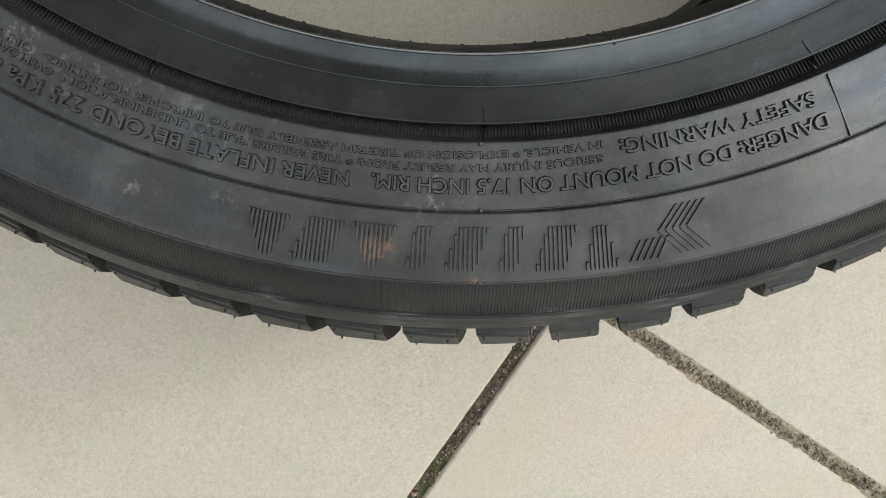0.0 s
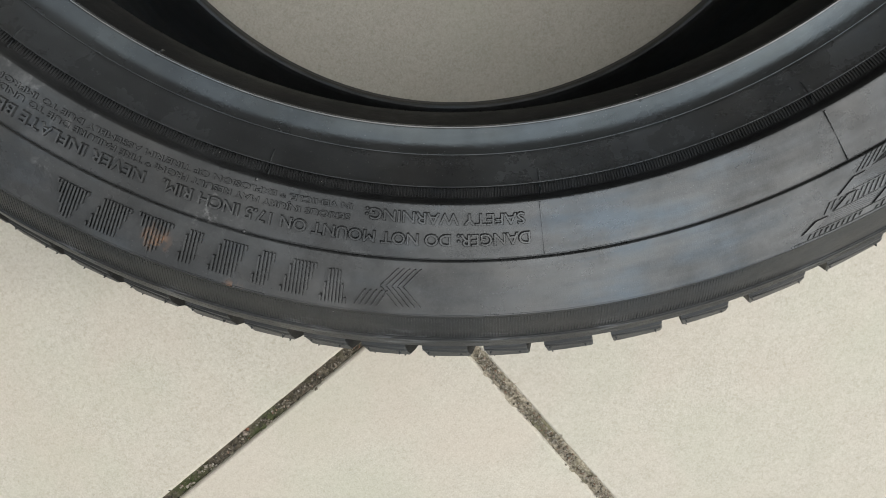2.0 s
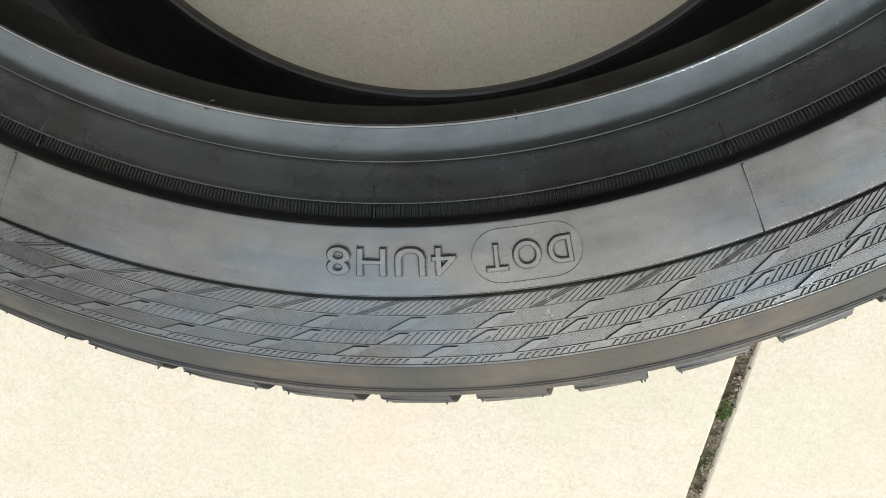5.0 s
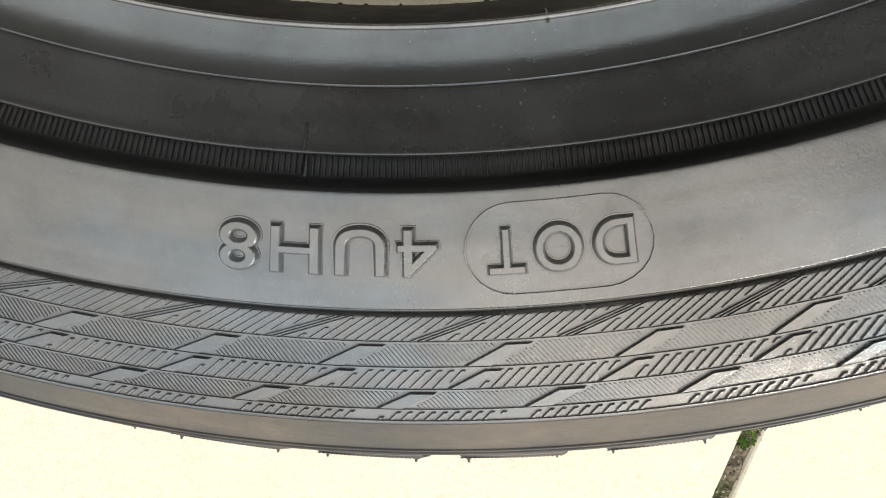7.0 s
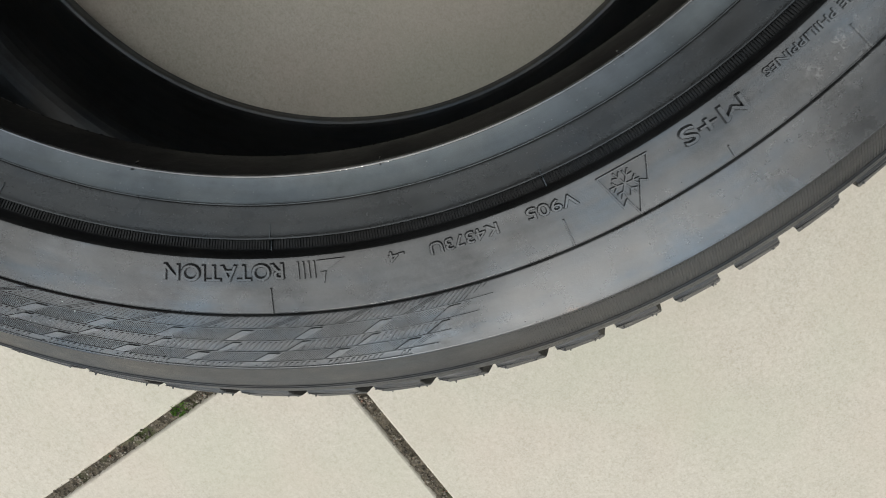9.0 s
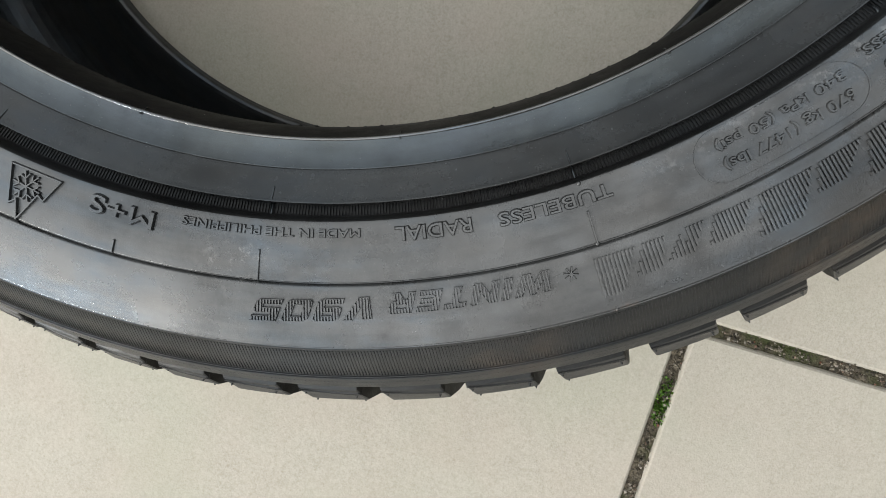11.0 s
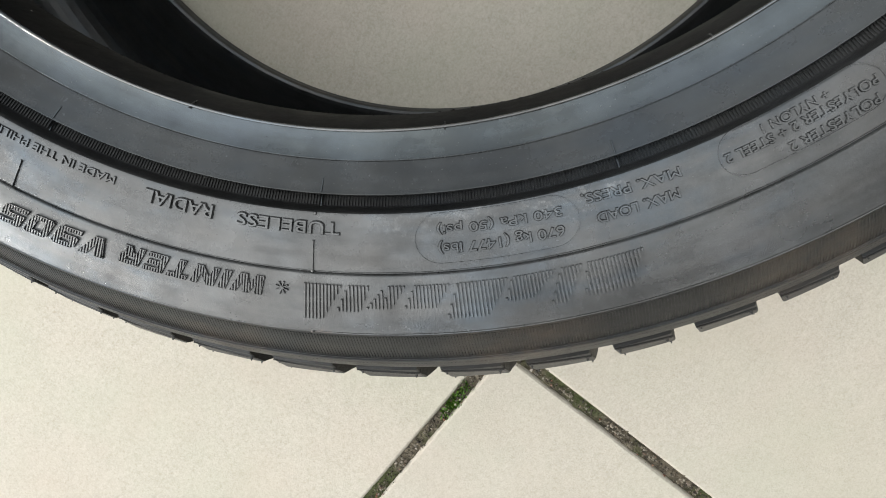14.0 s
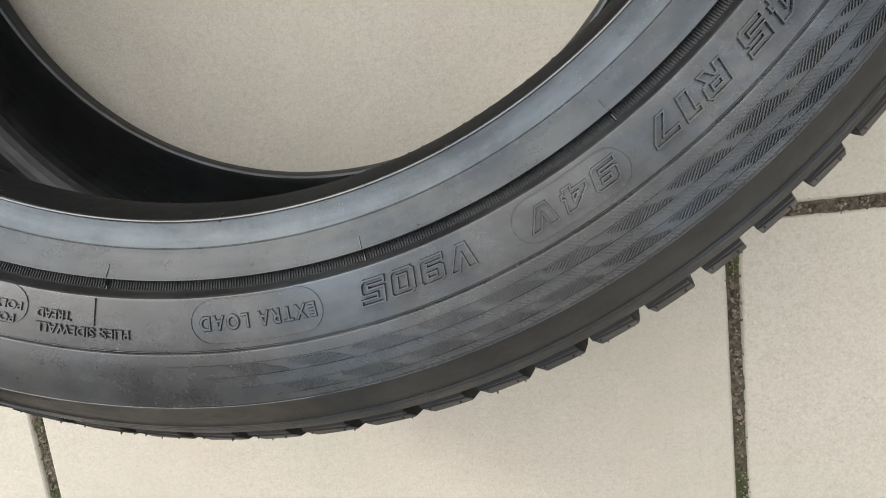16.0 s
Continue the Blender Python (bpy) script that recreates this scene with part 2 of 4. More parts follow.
def concrete():
    m = Mat("paving_concrete", 0.85)
    info = m.n.new("ShaderNodeObjectInfo")
    big = m.noise(5, 4)
    mid = m.noise(45, 5, 0.65)
    fine = m.noise(700, 3, 0.6)
    a = m.mix(big, (0.440, 0.406, 0.326), (0.500, 0.468, 0.385))
    a = m.mix(m.ramp(mid, [(0.40, 0.0), (0.75, 0.5)]), a, (0.36, 0.33, 0.265))
    a = m.mix(m.ramp(fine, [(0.35, 0.0), (0.72, 0.6)]), a, (0.60, 0.57, 0.50))
    a = m.mix(m.ramp(m.noise(620, 2), [(0.56, 0.0), (0.72, 0.2)]), a, (0.28, 0.24, 0.175))
    gritty = m.noise(260, 5, 0.7)
    a = m.mix(m.ramp(gritty, [(0.48, 0.0), (0.72, 0.26)]), a, (0.28, 0.235, 0.165))
    a = m.mix(m.ramp(gritty, [(0.30, 0.2), (0.46, 0.0)]), a, (0.58, 0.55, 0.48))
    a = m.mix(m.ramp(m.noise(400, 2), [(0.57, 0.0), (0.72, 0.25)]), a, (0.27, 0.23, 0.165))
    a = m.mix(m.ramp(m.noise(310, 2), [(0.58, 0.0), (0.70, 0.22)]), a, (0.64, 0.615, 0.55))
    a = m.mix(m.ramp(m.noise(190, 3, 0.6), [(0.54, 0.0), (0.72, 0.22)]), a, (0.30, 0.25, 0.18))
    # faint rosy and greenish clouds
    a = m.mix(m.ramp(m.noise(9, 3), [(0.46, 0.0), (0.66, 0.3)]), a, (0.50, 0.415, 0.34))
    a = m.mix(m.ramp(m.noise(7, 4), [(0.48, 0.0), (0.66, 0.3)]), a, (0.40, 0.42, 0.31))
    a = m.mix(m.ramp(info.outputs["Random"], [(0.0, 0.0), (1.0, 0.18)]), a, (0.38, 0.35, 0.30))
    m.color(a)
    n1 = m.bump(mid, 0.25, 0.0015)
    m.bump(fine, 0.3, 0.0006, n1)
    return m.m


def soil():
    m = Mat("joint_soil", 0.95)
    a = m.mix(m.ramp(m.noise(260, 4), [(0.35, 0.0), (0.7, 1.0)]), (0.042, 0.035, 0.024), (0.16, 0.135, 0.092))
    a = m.mix(m.ramp(m.noise(700, 2), [(0.55, 0.0), (0.75, 0.8)]), a, (0.20, 0.17, 0.13))
    a = m.mix(m.ramp(m.noise(22, 3), [(0.50, 0.0), (0.62, 0.8)]), a, (0.045, 0.062, 0.012))
    m.color(a)
    m.bump(m.noise(350, 4), 0.8, 0.004)
    return m.m


def sand():
    m = Mat("joint_sand", 0.95)
    a = m.mix(m.ramp(m.noise(420, 4), [(0.35, 0.0), (0.65, 1.0)]), (0.20, 0.17, 0.12), (0.40, 0.355, 0.27))
    a = m.mix(m.ramp(m.noise(30, 4), [(0.48, 0.0), (0.62, 0.7)]), a, (0.12, 0.12, 0.06))
    m.color(a)
    m.bump(m.noise(600, 4), 0.7, 0.002)
    return m.m


def islands(name, stops, rough=0.85):
    m = Mat(name, rough)
    g = m.n.new("ShaderNodeNewGeometry")
    c = m.ramp(g.outputs["Random Per Island"], stops)
    m.color(m.mix(m.ramp(m.noise(900, 2), [(0.3, 0.0), (0.8, 0.5)]), c, (0.05, 0.045, 0.035)))
    return m.m


M_SLAB = concrete()
M_SOIL = soil()
M_SAND = sand()
M_GRIT = islands("joint_grit", [(0.0, (0.03, 0.026, 0.018)), (0.5, (0.09, 0.076, 0.054)), (0.8, (0.20, 0.17, 0.125)), (0.92, (0.36, 0.33, 0.28)), (0.98, (0.22, 0.09, 0.05))])
M_PALE = islands("pale_grit", [(0.0, (0.14, 0.12, 0.085)), (0.4, (0.26, 0.23, 0.17)), (0.8, (0.38, 0.35, 0.29)), (1.0, (0.22, 0.13, 0.08))])
M_MOSS = islands("joint_moss", [(0.0, (0.05, 0.13, 0.01)), (0.5, (0.11, 0.26, 0.016)), (1.0, (0.19, 0.33, 0.04))], 0.7)


# ---- mesh helpers ----
def mesh_from(name, verts, faces, material, smooth=False):
    me = bpy.data.meshes.new(name)
    me.from_pydata([tuple(v) for v in verts], [], faces)
    me.materials.append(material)
    if smooth:
        me.polygons.foreach_set("use_smooth", [True] * len(me.polygons))
    me.update()
    return me


def part(name, me, parent, label="", kind=""):
    ob = new(name, me)
    ob.parent = parent
    return tagged(ob, label, kind=kind)


MID = 0.1112  # half the height of the lying tyre


SWELL = 1.0016  # radii below are those of the mould; the tyre is a little larger


def ring_point(r, deg, z):
    a = radians(deg)
    return (SWELL * r * math.cos(a), SWELL * r * math.sin(a), z)


def revolve(name, prof, steps, material, smooth=True, close=False):
    """A profile of (r, z) turned about the tyre's axis."""
    verts, faces, n = [], [], len(prof)
    for i in range(steps):
        a = 2 * math.pi * i / steps
        c, s = math.cos(a), math.sin(a)
        verts += [(SWELL * r * c, SWELL * r * s, z) for r, z in prof]
    for i in range(steps):
        j = (i + 1) % steps
        for k in range(n if close else n - 1):
            q = (k + 1) % n
            faces.append((i * n + k, j * n + k, j * n + q, i * n + q))
    return mesh_from(name, verts, faces, material, smooth)


def spline(pts, sub):
    """Catmull-Rom through profile points."""
    out, n = [], len(pts)
    for i in range(n - 1):
        p0, p1, p2, p3 = pts[max(i - 1, 0)], pts[i], pts[i + 1], pts[min(i + 2, n - 1)]
        for k in range(sub):
            t = k / sub
            out.append(tuple(0.5 * (2 * b + (c - a) * t + (2 * a - 5 * b + 4 * c - d) * t * t + (3 * b - a - 3 * c + d) * t ** 3) for a, b, c, d in zip(p0, p1, p2, p3)))
    return out + [pts[-1]]


# ---- tyre profile (radius, height) ----
BASE = [(0.2122, 0.1898), (0.2130, 0.1943), (0.2148, 0.2006), (0.2164, 0.2052)]
FLANGE_A = [(0.2170, 0.2066), (0.2176, 0.20651), (0.2182, 0.20648), (0.2192, 0.20652), (0.2202, 0.20663), (0.2212, 0.20681), (0.2222, 0.20706), (0.2232, 0.2074), (0.2242, 0.20782), (0.2252, 0.20832), (0.2259, 0.20872), (0.22608, 0.20886), (0.2262, 0.20893)]
FLANGE_B = [(0.22632, 0.20885), (0.22655, 0.2089), (0.2268, 0.20925), (0.2300, 0.21085), (0.2330, 0.2125), (0.2355, 0.2139), (0.2365, 0.2146), (0.2369, 0.2147), (0.2372, 0.2142)]
BAND = [(0.2374, 0.2121), (0.2390, 0.2128), (0.2406, 0.2136)]
STEP = [(0.2409, 0.2140), (0.2412, 0.2155), (0.2414, 0.2185), (0.2417, 0.2200), (0.2420, 0.2203)]
PANEL = [(0.2420, 0.2203), (0.2426, 0.22055), (0.2450, 0.2210), (0.2500, 0.2218), (0.2550, 0.2223), (0.2600, 0.2225)]
GROOVE_Q = [(0.26015, 0.2225), (0.26035, 0.2221), (0.2606, 0.2221), (0.2608, 0.2226)]
WALL = [(0.2608, 0.2226), (0.2650, 0.2228), (0.2700, 0.2227), (0.2750, 0.2224), (0.2804, 0.2218)]
GROOVE_N = [(0.28055, 0.2218), (0.28075, 0.2213), (0.2811, 0.2212), (0.2813, 0.2214)]
SHOULDER = [(0.2813, 0.2214), (0.2853, 0.2179), (0.2897, 0.2137), (0.2938, 0.2094), (0.2945, 0.2090), (0.2951, 0.2083), (0.2969, 0.2060), (0.2989, 0.2030), (0.3005, 0.2004)]
UNDER = [(0.3010, 0.1986), (0.3017, 0.1950), (0.3022, 0.1880), (0.3030, 0.1780), (0.3046, 0.1630), (0.3070, 0.1430), (0.3088, MID)]
CROWN = [(0.3034, 0.1974), (0.3071, 0.1924), (0.3094, 0.1890), (0.3112, 0.1840), (0.3128, 0.1720), (0.3145, 0.1480), (0.3163, 0.1220), (0.3170, MID)]

OUTER = spline(BASE, 3) + spline(FLANGE_A, 3) + spline(FLANGE_B, 3) + BAND + STEP[:-1] + spline(PANEL, 3) + GROOVE_Q + spline(WALL, 3) + GROOVE_N + spline(SHOULDER, 2)
SURF = sorted(set(OUTER))
SURF_R = [p[0] for p in SURF]
SURF_Z = [p[1] for p in SURF]
SMOOTH_R = [p[0] for p in PANEL + WALL[1:] + SHOULDER[1:]]
SMOOTH_Z = [p[1] for p in PANEL + WALL[1:] + SHOULDER[1:]]


def top(r):
    """The height of the upper sidewall at a radius, over its fine grooves."""
    if r < 0.2420:
        return float(np.interp(r, SURF_R, SURF_Z))
    return float(np.interp(r, SMOOTH_R, SMOOTH_Z))


def flip(prof):
    return [(r, 2 * MID - z) for r, z in reversed(prof)]


def along(prof, f):
    """The point at the share f of a profile's length."""
    d = [0.0]
    for a, b in zip(prof, prof[1:]):
        d.append(d[-1] + math.dist(a, b))
    x = f * d[-1]
    return float(np.interp(x, d, [p[0] for p in prof])), float(np.interp(x, d, [p[1] for p in prof]))


# ---- tyre ----
M_SIDE = rubber("sidewall_rubber", 1.15, 0.23, 0.41, stains_and_light=True, relief=1.3, gloss=1.4, fuzz=0.85)
M_BEAD = rubber("bead_rubber", 0.75, 0.12, 0.24, 0.4, relief=0.35, fuzz=0.2, gloss=1.3, dull=True, cool=1.35)
# dark reflection on the flange painted in as a weaker gloss
M_FLANGE_DIMMED = rubber("dimmed_flange_rubber", 0.7, 0.2, 0.34, 0.4, relief=0.5, fuzz=0.4, gloss=0.8, dull=True, cool=0.6)
# shade of the recessed band painted in as a darker tone
M_BAND_SHADED = rubber("shaded_band_rubber", 0.5, 0.4, 0.6, 0.4, gloss=0.4)
M_RELIEF = rubber("relief_rubber", 1.2, 0.19, 0.36, 0.7, stains_and_light=True, gloss=1.5)
# shade of gaps and undersides painted in as a darker, duller tone
M_SHADED = rubber("shaded_rubber", 0.4, 0.5, 0.7, 0.1, gloss=0.22)
# shade under the bead edge put into the toe's colour
M_TOE_SHADED = rubber("shaded_toe_rubber", 0.3, 0.5, 0.65, 0.05, gloss=0.1, relief=2.0, fuzz=0.1)
M_LIP = rubber("lip_rubber", 1.9, 0.16, 0.25, 0.3, fuzz=0.2, gloss=2.2, relief=0.6)
M_TREAD = rubber("tread_rubber", 1.1, 0.42, 0.60, 0.5, gloss=0.52, worn=True)
M_LINER = rubber("liner_rubber", 0.6, 0.35, 0.5, 0.1, gloss=0.9)
M_STIPPLE = rubber("stippled_rubber", 1.2, 0.22, 0.38, 0.7, stains_and_light=True, gloss=1.45, relief=2.4)
M_STRIP = rubber("strip_rubber", 1.2, 0.15, 0.25, 0.4, gloss=1.7)


tyre = tagged(new("tyre"), "black winter car tyre lying flat on beige concrete paving", "tyre")
tyre.rotation_euler = (0, 0, radians(-0.27))

side = spline(PANEL, 3) + GROOVE_Q + spline(WALL, 3) + GROOVE_N
bead = part("bead", revolve("bead", BASE[-1:] + spline(FLANGE_A, 3) + FLANGE_B[:1], 540, M_BEAD), tyre, "smooth rounded rim bead with a thin bright edge")
part("rim_flange", revolve("rim_flange", spline(FLANGE_B, 3) + BAND[:1], 540, M_FLANGE_DIMMED), tyre, "black slope beside the bead, dimmed for a dark reflection")
LIP = [(0.2170 + 0.00052 * math.cos(math.pi * k / 8), 0.2066 + 0.00052 * math.sin(math.pi * k / 8)) for k in range(8, -1, -1)]
part("bead_lip", revolve("bead_lip", LIP, 720, M_LIP), bead, "thin shiny moulding line along the bead")
toe = part("bead_toe", revolve("bead_toe", spline(BASE, 3), 540, M_TOE_SHADED), tyre, "dull toe under the bead edge, painted dark for shade")
groove = part("rim_protector_groove", revolve("rim_protector_groove", BAND + STEP, 540, M_BAND_SHADED), tyre, "recessed band beside the bead, painted dark for shade")
sidewall = part("sidewall", revolve("sidewall", side, 720, M_SIDE), tyre, "matt black upper sidewall with moulded writing")
shoulder = part("shoulder", revolve("shoulder", spline(SHOULDER, 2) + UNDER[:1], 720, M_TREAD), tyre, "dull rounded shoulder over the tread blocks")
part("tread_base", revolve("tread_base", UNDER + flip(UNDER)[1:], 360, M_SHADED), tyre)
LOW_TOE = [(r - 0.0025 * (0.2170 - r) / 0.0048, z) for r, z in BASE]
part("lower_sidewall", revolve("lower_sidewall", flip(LOW_TOE + FLANGE_A + FLANGE_B + BAND + STEP + PANEL + WALL + SHOULDER + UNDER[:1]), 240, M_SHADED), tyre)
LINER = spline([(0.2122, 0.1898), (0.2150, 0.1846), (0.2230, 0.1906), (0.2400, 0.2026), (0.2600, 0.2086), (0.2780, 0.2036), (0.2880, 0.1916), (0.2935, 0.1680), (0.2965, MID)], 4)
LINER = LINER + flip([(r - 0.0025 * max(0.0, 1 - (r - 0.2122) / 0.008), z) for r, z in LINER])[1:]
liner_me = revolve("inner_liner", LINER, 1260, M_LINER, False)
for v in liner_me.vertices:
    k = v.index // len(LINER) % 3
    if k == 0 and 0.035 < v.co.z < 0.187 and math.hypot(v.co.x, v.co.y) > 0.222:
        f = 1 - 0.0018 / math.hypot(v.co.x, v.co.y)
        v.co.x, v.co.y = v.co.x * f, v.co.y * f
part("inner_liner", liner_me, tyre, "dark ribbed inner liner")


def shrink(corners, slope):
    """The four corners moved in, so that every side comes in by the slope or by a third of the bar's breadth."""
    cr = sum(c[0] for c in corners) / 4
    k = radians(1) * cr
    pts = [Vector((d * k, r)) for r, d in corners]
    mid = sum(pts, Vector((0, 0))) / 4
    sides = []
    for p, q in zip(pts, pts[1:] + pts[:1]):
        nrm = Vector((p.y - q.y, q.x - p.x))
        if nrm.length < 1e-9:
            return corners
        nrm.normalize()
        if nrm.dot(mid - p) < 0:
            nrm = -nrm
        sides.append((nrm, nrm.dot(p), nrm.dot(mid - p)))
    by = min(slope, *(0.62 * h for _, _, h in sides))
    out = []
    for i in range(4):
        (n1, c1, _), (n2, c2, _) = sides[i - 1], sides[i]
        det = n1.x * n2.y - n1.y * n2.x
        if abs(det) < 0.05:
            out.append(corners[i])
            continue
        c1, c2 = c1 + by, c2 + by
        out.append(((n1.x * c2 - n2.x * c1) / det, (c1 * n2.y - c2 * n1.y) / det / k))
    return out


def bar_mesh(name, bars, material, slope=0.00022):
    """Many small raised bars in one mesh. Each: four corners (r, degrees) in order, lift over the surface."""
    verts, faces = [], []
    for corners, lift in bars:
        n = len(verts)
        for r, d in corners:
            verts.append(ring_point(r, d, top(r) - 0.0002))
        for r, d in shrink(corners, slope):
            verts.append(ring_point(r, d, top(r) + lift))
        faces.append((n + 4, n + 5, n + 6, n + 7))
        faces += [(n + i, n + (i + 1) % 4, n + 4 + (i + 1) % 4, n + 4 + i) for i in range(4)]
    return mesh_from(name, verts, faces, material)


def quad(r1, r2, d1, d2, skew=0.0):
    """Corners of a bar from r1 to r2 between two angles; skew turns its outer end on by degrees."""
    return [(r1, d1), (r2, d1 + skew), (r2, d2 + skew), (r1, d2)]


# fine radial ribs: the rim-protector band and the shoulder band
ribs, step = [], 360 / 1530
for i in range(1530):
    d = i * step
    ribs.append((quad(0.2375, 0.2406, d, d + step * 0.5), 0.0005))
part("rim_ribs", bar_mesh("rim_ribs", ribs, M_BAND_SHADED), groove, kind="stuff")
ribs, step = [], 360 / 1780
for i in range(1780):
    d = i * step
    e = (d + 180) % 360 - 180
    near = min(max(min(e + 112, -13 - e) / 8, min(e - 70, 182 - e) / 14, 0.0), 1.0)
    if near < 0.95:
        ribs.append((quad(0.2820, 0.2932, d, d + step * 0.56), 0.0006 - 0.0005 * near))
part("shoulder_ribs", bar_mesh("shoulder_ribs", ribs, M_TREAD), shoulder, kind="stuff")

part("shoulder_ridge", revolve("shoulder_ridge", [(0.2934, 0.2092), (0.2937, 0.2099), (0.2940, 0.2099), (0.29415, 0.2093), (0.2943, 0.2093), (0.29445, 0.2097), (0.2948, 0.2096), (0.2952, 0.2080)], 720, M_TREAD), shoulder, "fine double ridge round the shoulder")
# slanted fine hatching on the buttress over the tread blocks
hatch, step = [], 360 / 1440
for i in range(1440):
    d = i * step
    hatch.append((quad(0.2968, 0.3002, d, d + step * 0.6, -0.5), 0.00018))
part("buttress_hatching", bar_mesh("buttress_hatching", hatch, M_TREAD), shoulder, kind="stuff")

# thin ridges left by the mould, at even steps round the tyre
TICKS = [34.4 + 22.5 * k for k in range(16)]
for d in TICKS:
    w = 0.085
    part("mould_ridge", bar_mesh("mould_ridge", [(quad(0.2322, 0.2366, d - w, d + w), 0.0003), (quad(0.2372, 0.2410, d - w, d + w), 0.0007)], M_BEAD), bead)
for d, r1, r2 in ((-123.4, 0.2424, 0.2604), (-100.8, 0.2424, 0.2604), (-55.6, 0.2424, 0.2604), (-32.9, 0.2515, 0.2604), (-10.5, 0.2510, 0.2604), (1.5, 0.2560, 0.2604), (11.8, 0.2510, 0.2604), (34.4, 0.2505, 0.2604), (79.4, 0.2424, 0.2520)):
    part("panel_ridge", bar_mesh("panel_ridge", [(quad(r1, r2, d - 0.09, d + 0.09), 0.0007)], M_RELIEF), sidewall)


def dome(name, r, deg, rad, height, material):
    verts, faces = [], []
    x0, y0, z0 = ring_point(r, deg, top(r) - 0.0001)
    for k, (s, h) in enumerate(((1.0, 0.0), (0.85, 0.6), (0.45, 0.95))):
        verts += [(x0 + rad * s * math.cos(a * math.pi / 4), y0 + rad * s * math.sin(a * math.pi / 4), z0 + height * h) for a in range(8)]
    verts.append((x0, y0, z0 + height))
    for k in range(2):
        faces += [(k * 8 + a, k * 8 + (a + 1) % 8, k * 8 + 8 + (a + 1) % 8, k * 8 + 8 + a) for a in range(8)]
    faces += [(16 + a, 16 + (a + 1) % 8, 24) for a in range(8)]
    return mesh_from(name, verts, faces, material, True)


for d in (34.4, -146.0):
    for r in (0.2424, 0.2604, 0.2809):
        part("vent_stub", dome("vent_stub", r, d, 0.0007, 0.0006, M_RELIEF), sidewall)
for k in range(16):
    d = -0.6 + 22.5 * k
    part("bead_nub", bar_mesh("bead_nub", [(quad(0.2154, 0.2181, d - 0.10, d + 0.10), 0.0015)], M_LIP), bead)

# tread: angles of the gaps between shoulder blocks
GAPS = [-173.4, -169.2, -164.7, -160.3, -155.7, -151.0, -146.5, -142.0, -137.7, -133.2, -128.6, -124.2, -119.3, -114.1, -109.2, -103.4, -97.6, -91.6, -85.4, -79.3, -73.5, -67.7,
        -61.8, -55.8, -50.0, -44.2, -38.5, -33.5, -28.5, -23.7, -19.4, -15.0, -10.6, -6.3, -1.8, 2.7, 7.2, 12.3, 17.8, 23.4, 29.3, 35.3, 41.2, 47.0, 52.9, 58.2, 63.7, 68.9, 74.0,
        78.8, 83.3, 87.5, 91.6, 96.1, 100.6, 105.0, 109.4, 113.7, 118.0, 122.5, 126.7, 131.0, 135.2]
GAPS += [135.2 + 51.4 * k / 11 for k in range(1, 11)]


def block(a, b, f1, f2, lean, low=False):
    """One tread block from angle a to b, over the shares f1 to f2 of the crown; lean turns it on, in degrees per share.
    A shoulder block (f1 = 0) has its face below a slanting step."""
    gap = 0.14 * (b - a)
    cols = 6
    rows = [(0.0, 0.0, 0.0004), (0.0, 1.0, 0.0004), (0.008, 1.0, 0.0), (0.020, 1.0, 0.0), (0.022, 1.0, 0.0016), (0.034, 1.0, 0.0016), (0.036, 1.0, 0.0)] if f1 == 0 else [(0.0, 0.0, 0.0)]
    rows += [(t, 1.0 - t, 0.0) for t in (0.3, 0.65, 1.0)]
    verts, faces = [], []
    for t, slant, sunk in rows:
        for k in range(cols):
            f = f1 + (f2 - f1) * t + (slant * 0.038 * (k / (cols - 1)) if f1 == 0 else 0.0)
            sh = lean * (f - f1)
            lo, hi = a + gap + sh, b - gap + sh * 0.75
            rt, zt = along(CROWN, f)
            e = 0.0004 if k in (0, cols - 1) else 0.0
            d = (lo, lo + 0.10, lo + (hi - lo) * 0.35, lo + (hi - lo) * 0.7, hi - 0.10, hi)[k]
            verts.append(ring_point(rt - e - sunk, d, zt if not low else 2 * MID - zt))
        for k, d in ((0, lo - 0.05), (1, hi + 0.05)):
            rb, zb = along(UNDER, min(f * 1.02, 1.0))
            verts.append(ring_point(rb - 0.0006, d, zb if not low else 2 * MID - zb))
    w, n = cols + 2, len(rows)
    for i in range(n - 1):
        p, q = i * w, (i + 1) * w
        faces += [(p + k, p + k + 1, q + k + 1, q + k) for k in range(cols - 1)]
        faces += [(p + cols, p, q, q + cols), (p + cols - 1, p + cols + 1, q + cols + 1, q + cols - 1)]
    for p in (0, (n - 1) * w):
        faces.append(tuple(p + k for k in (cols, *range(cols), cols + 1)))
    me = mesh_from("tread_block", verts, faces, M_TREAD)
    # the sides of the gaps get the groove's dull rubber, its shade painted in
    me.materials.append(M_SHADED)
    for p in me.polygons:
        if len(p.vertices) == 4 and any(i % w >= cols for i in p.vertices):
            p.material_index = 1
    return me


def rope(a, b):
    """The knurled edge along the top of a shoulder block's face."""
    gap, out = 0.14 * (b - a), []
    n = int((b - a - 2 * gap) / 0.17)
    for j in range(n):
        k = (j + 0.5) / n
        f = 0.008 + 0.038 * k
        r, z = along(CROWN, f)
        d = a + gap + (b - a - 2 * gap) * k
        out.append((r, z, d))
    return out


hairs, knurls = [], []
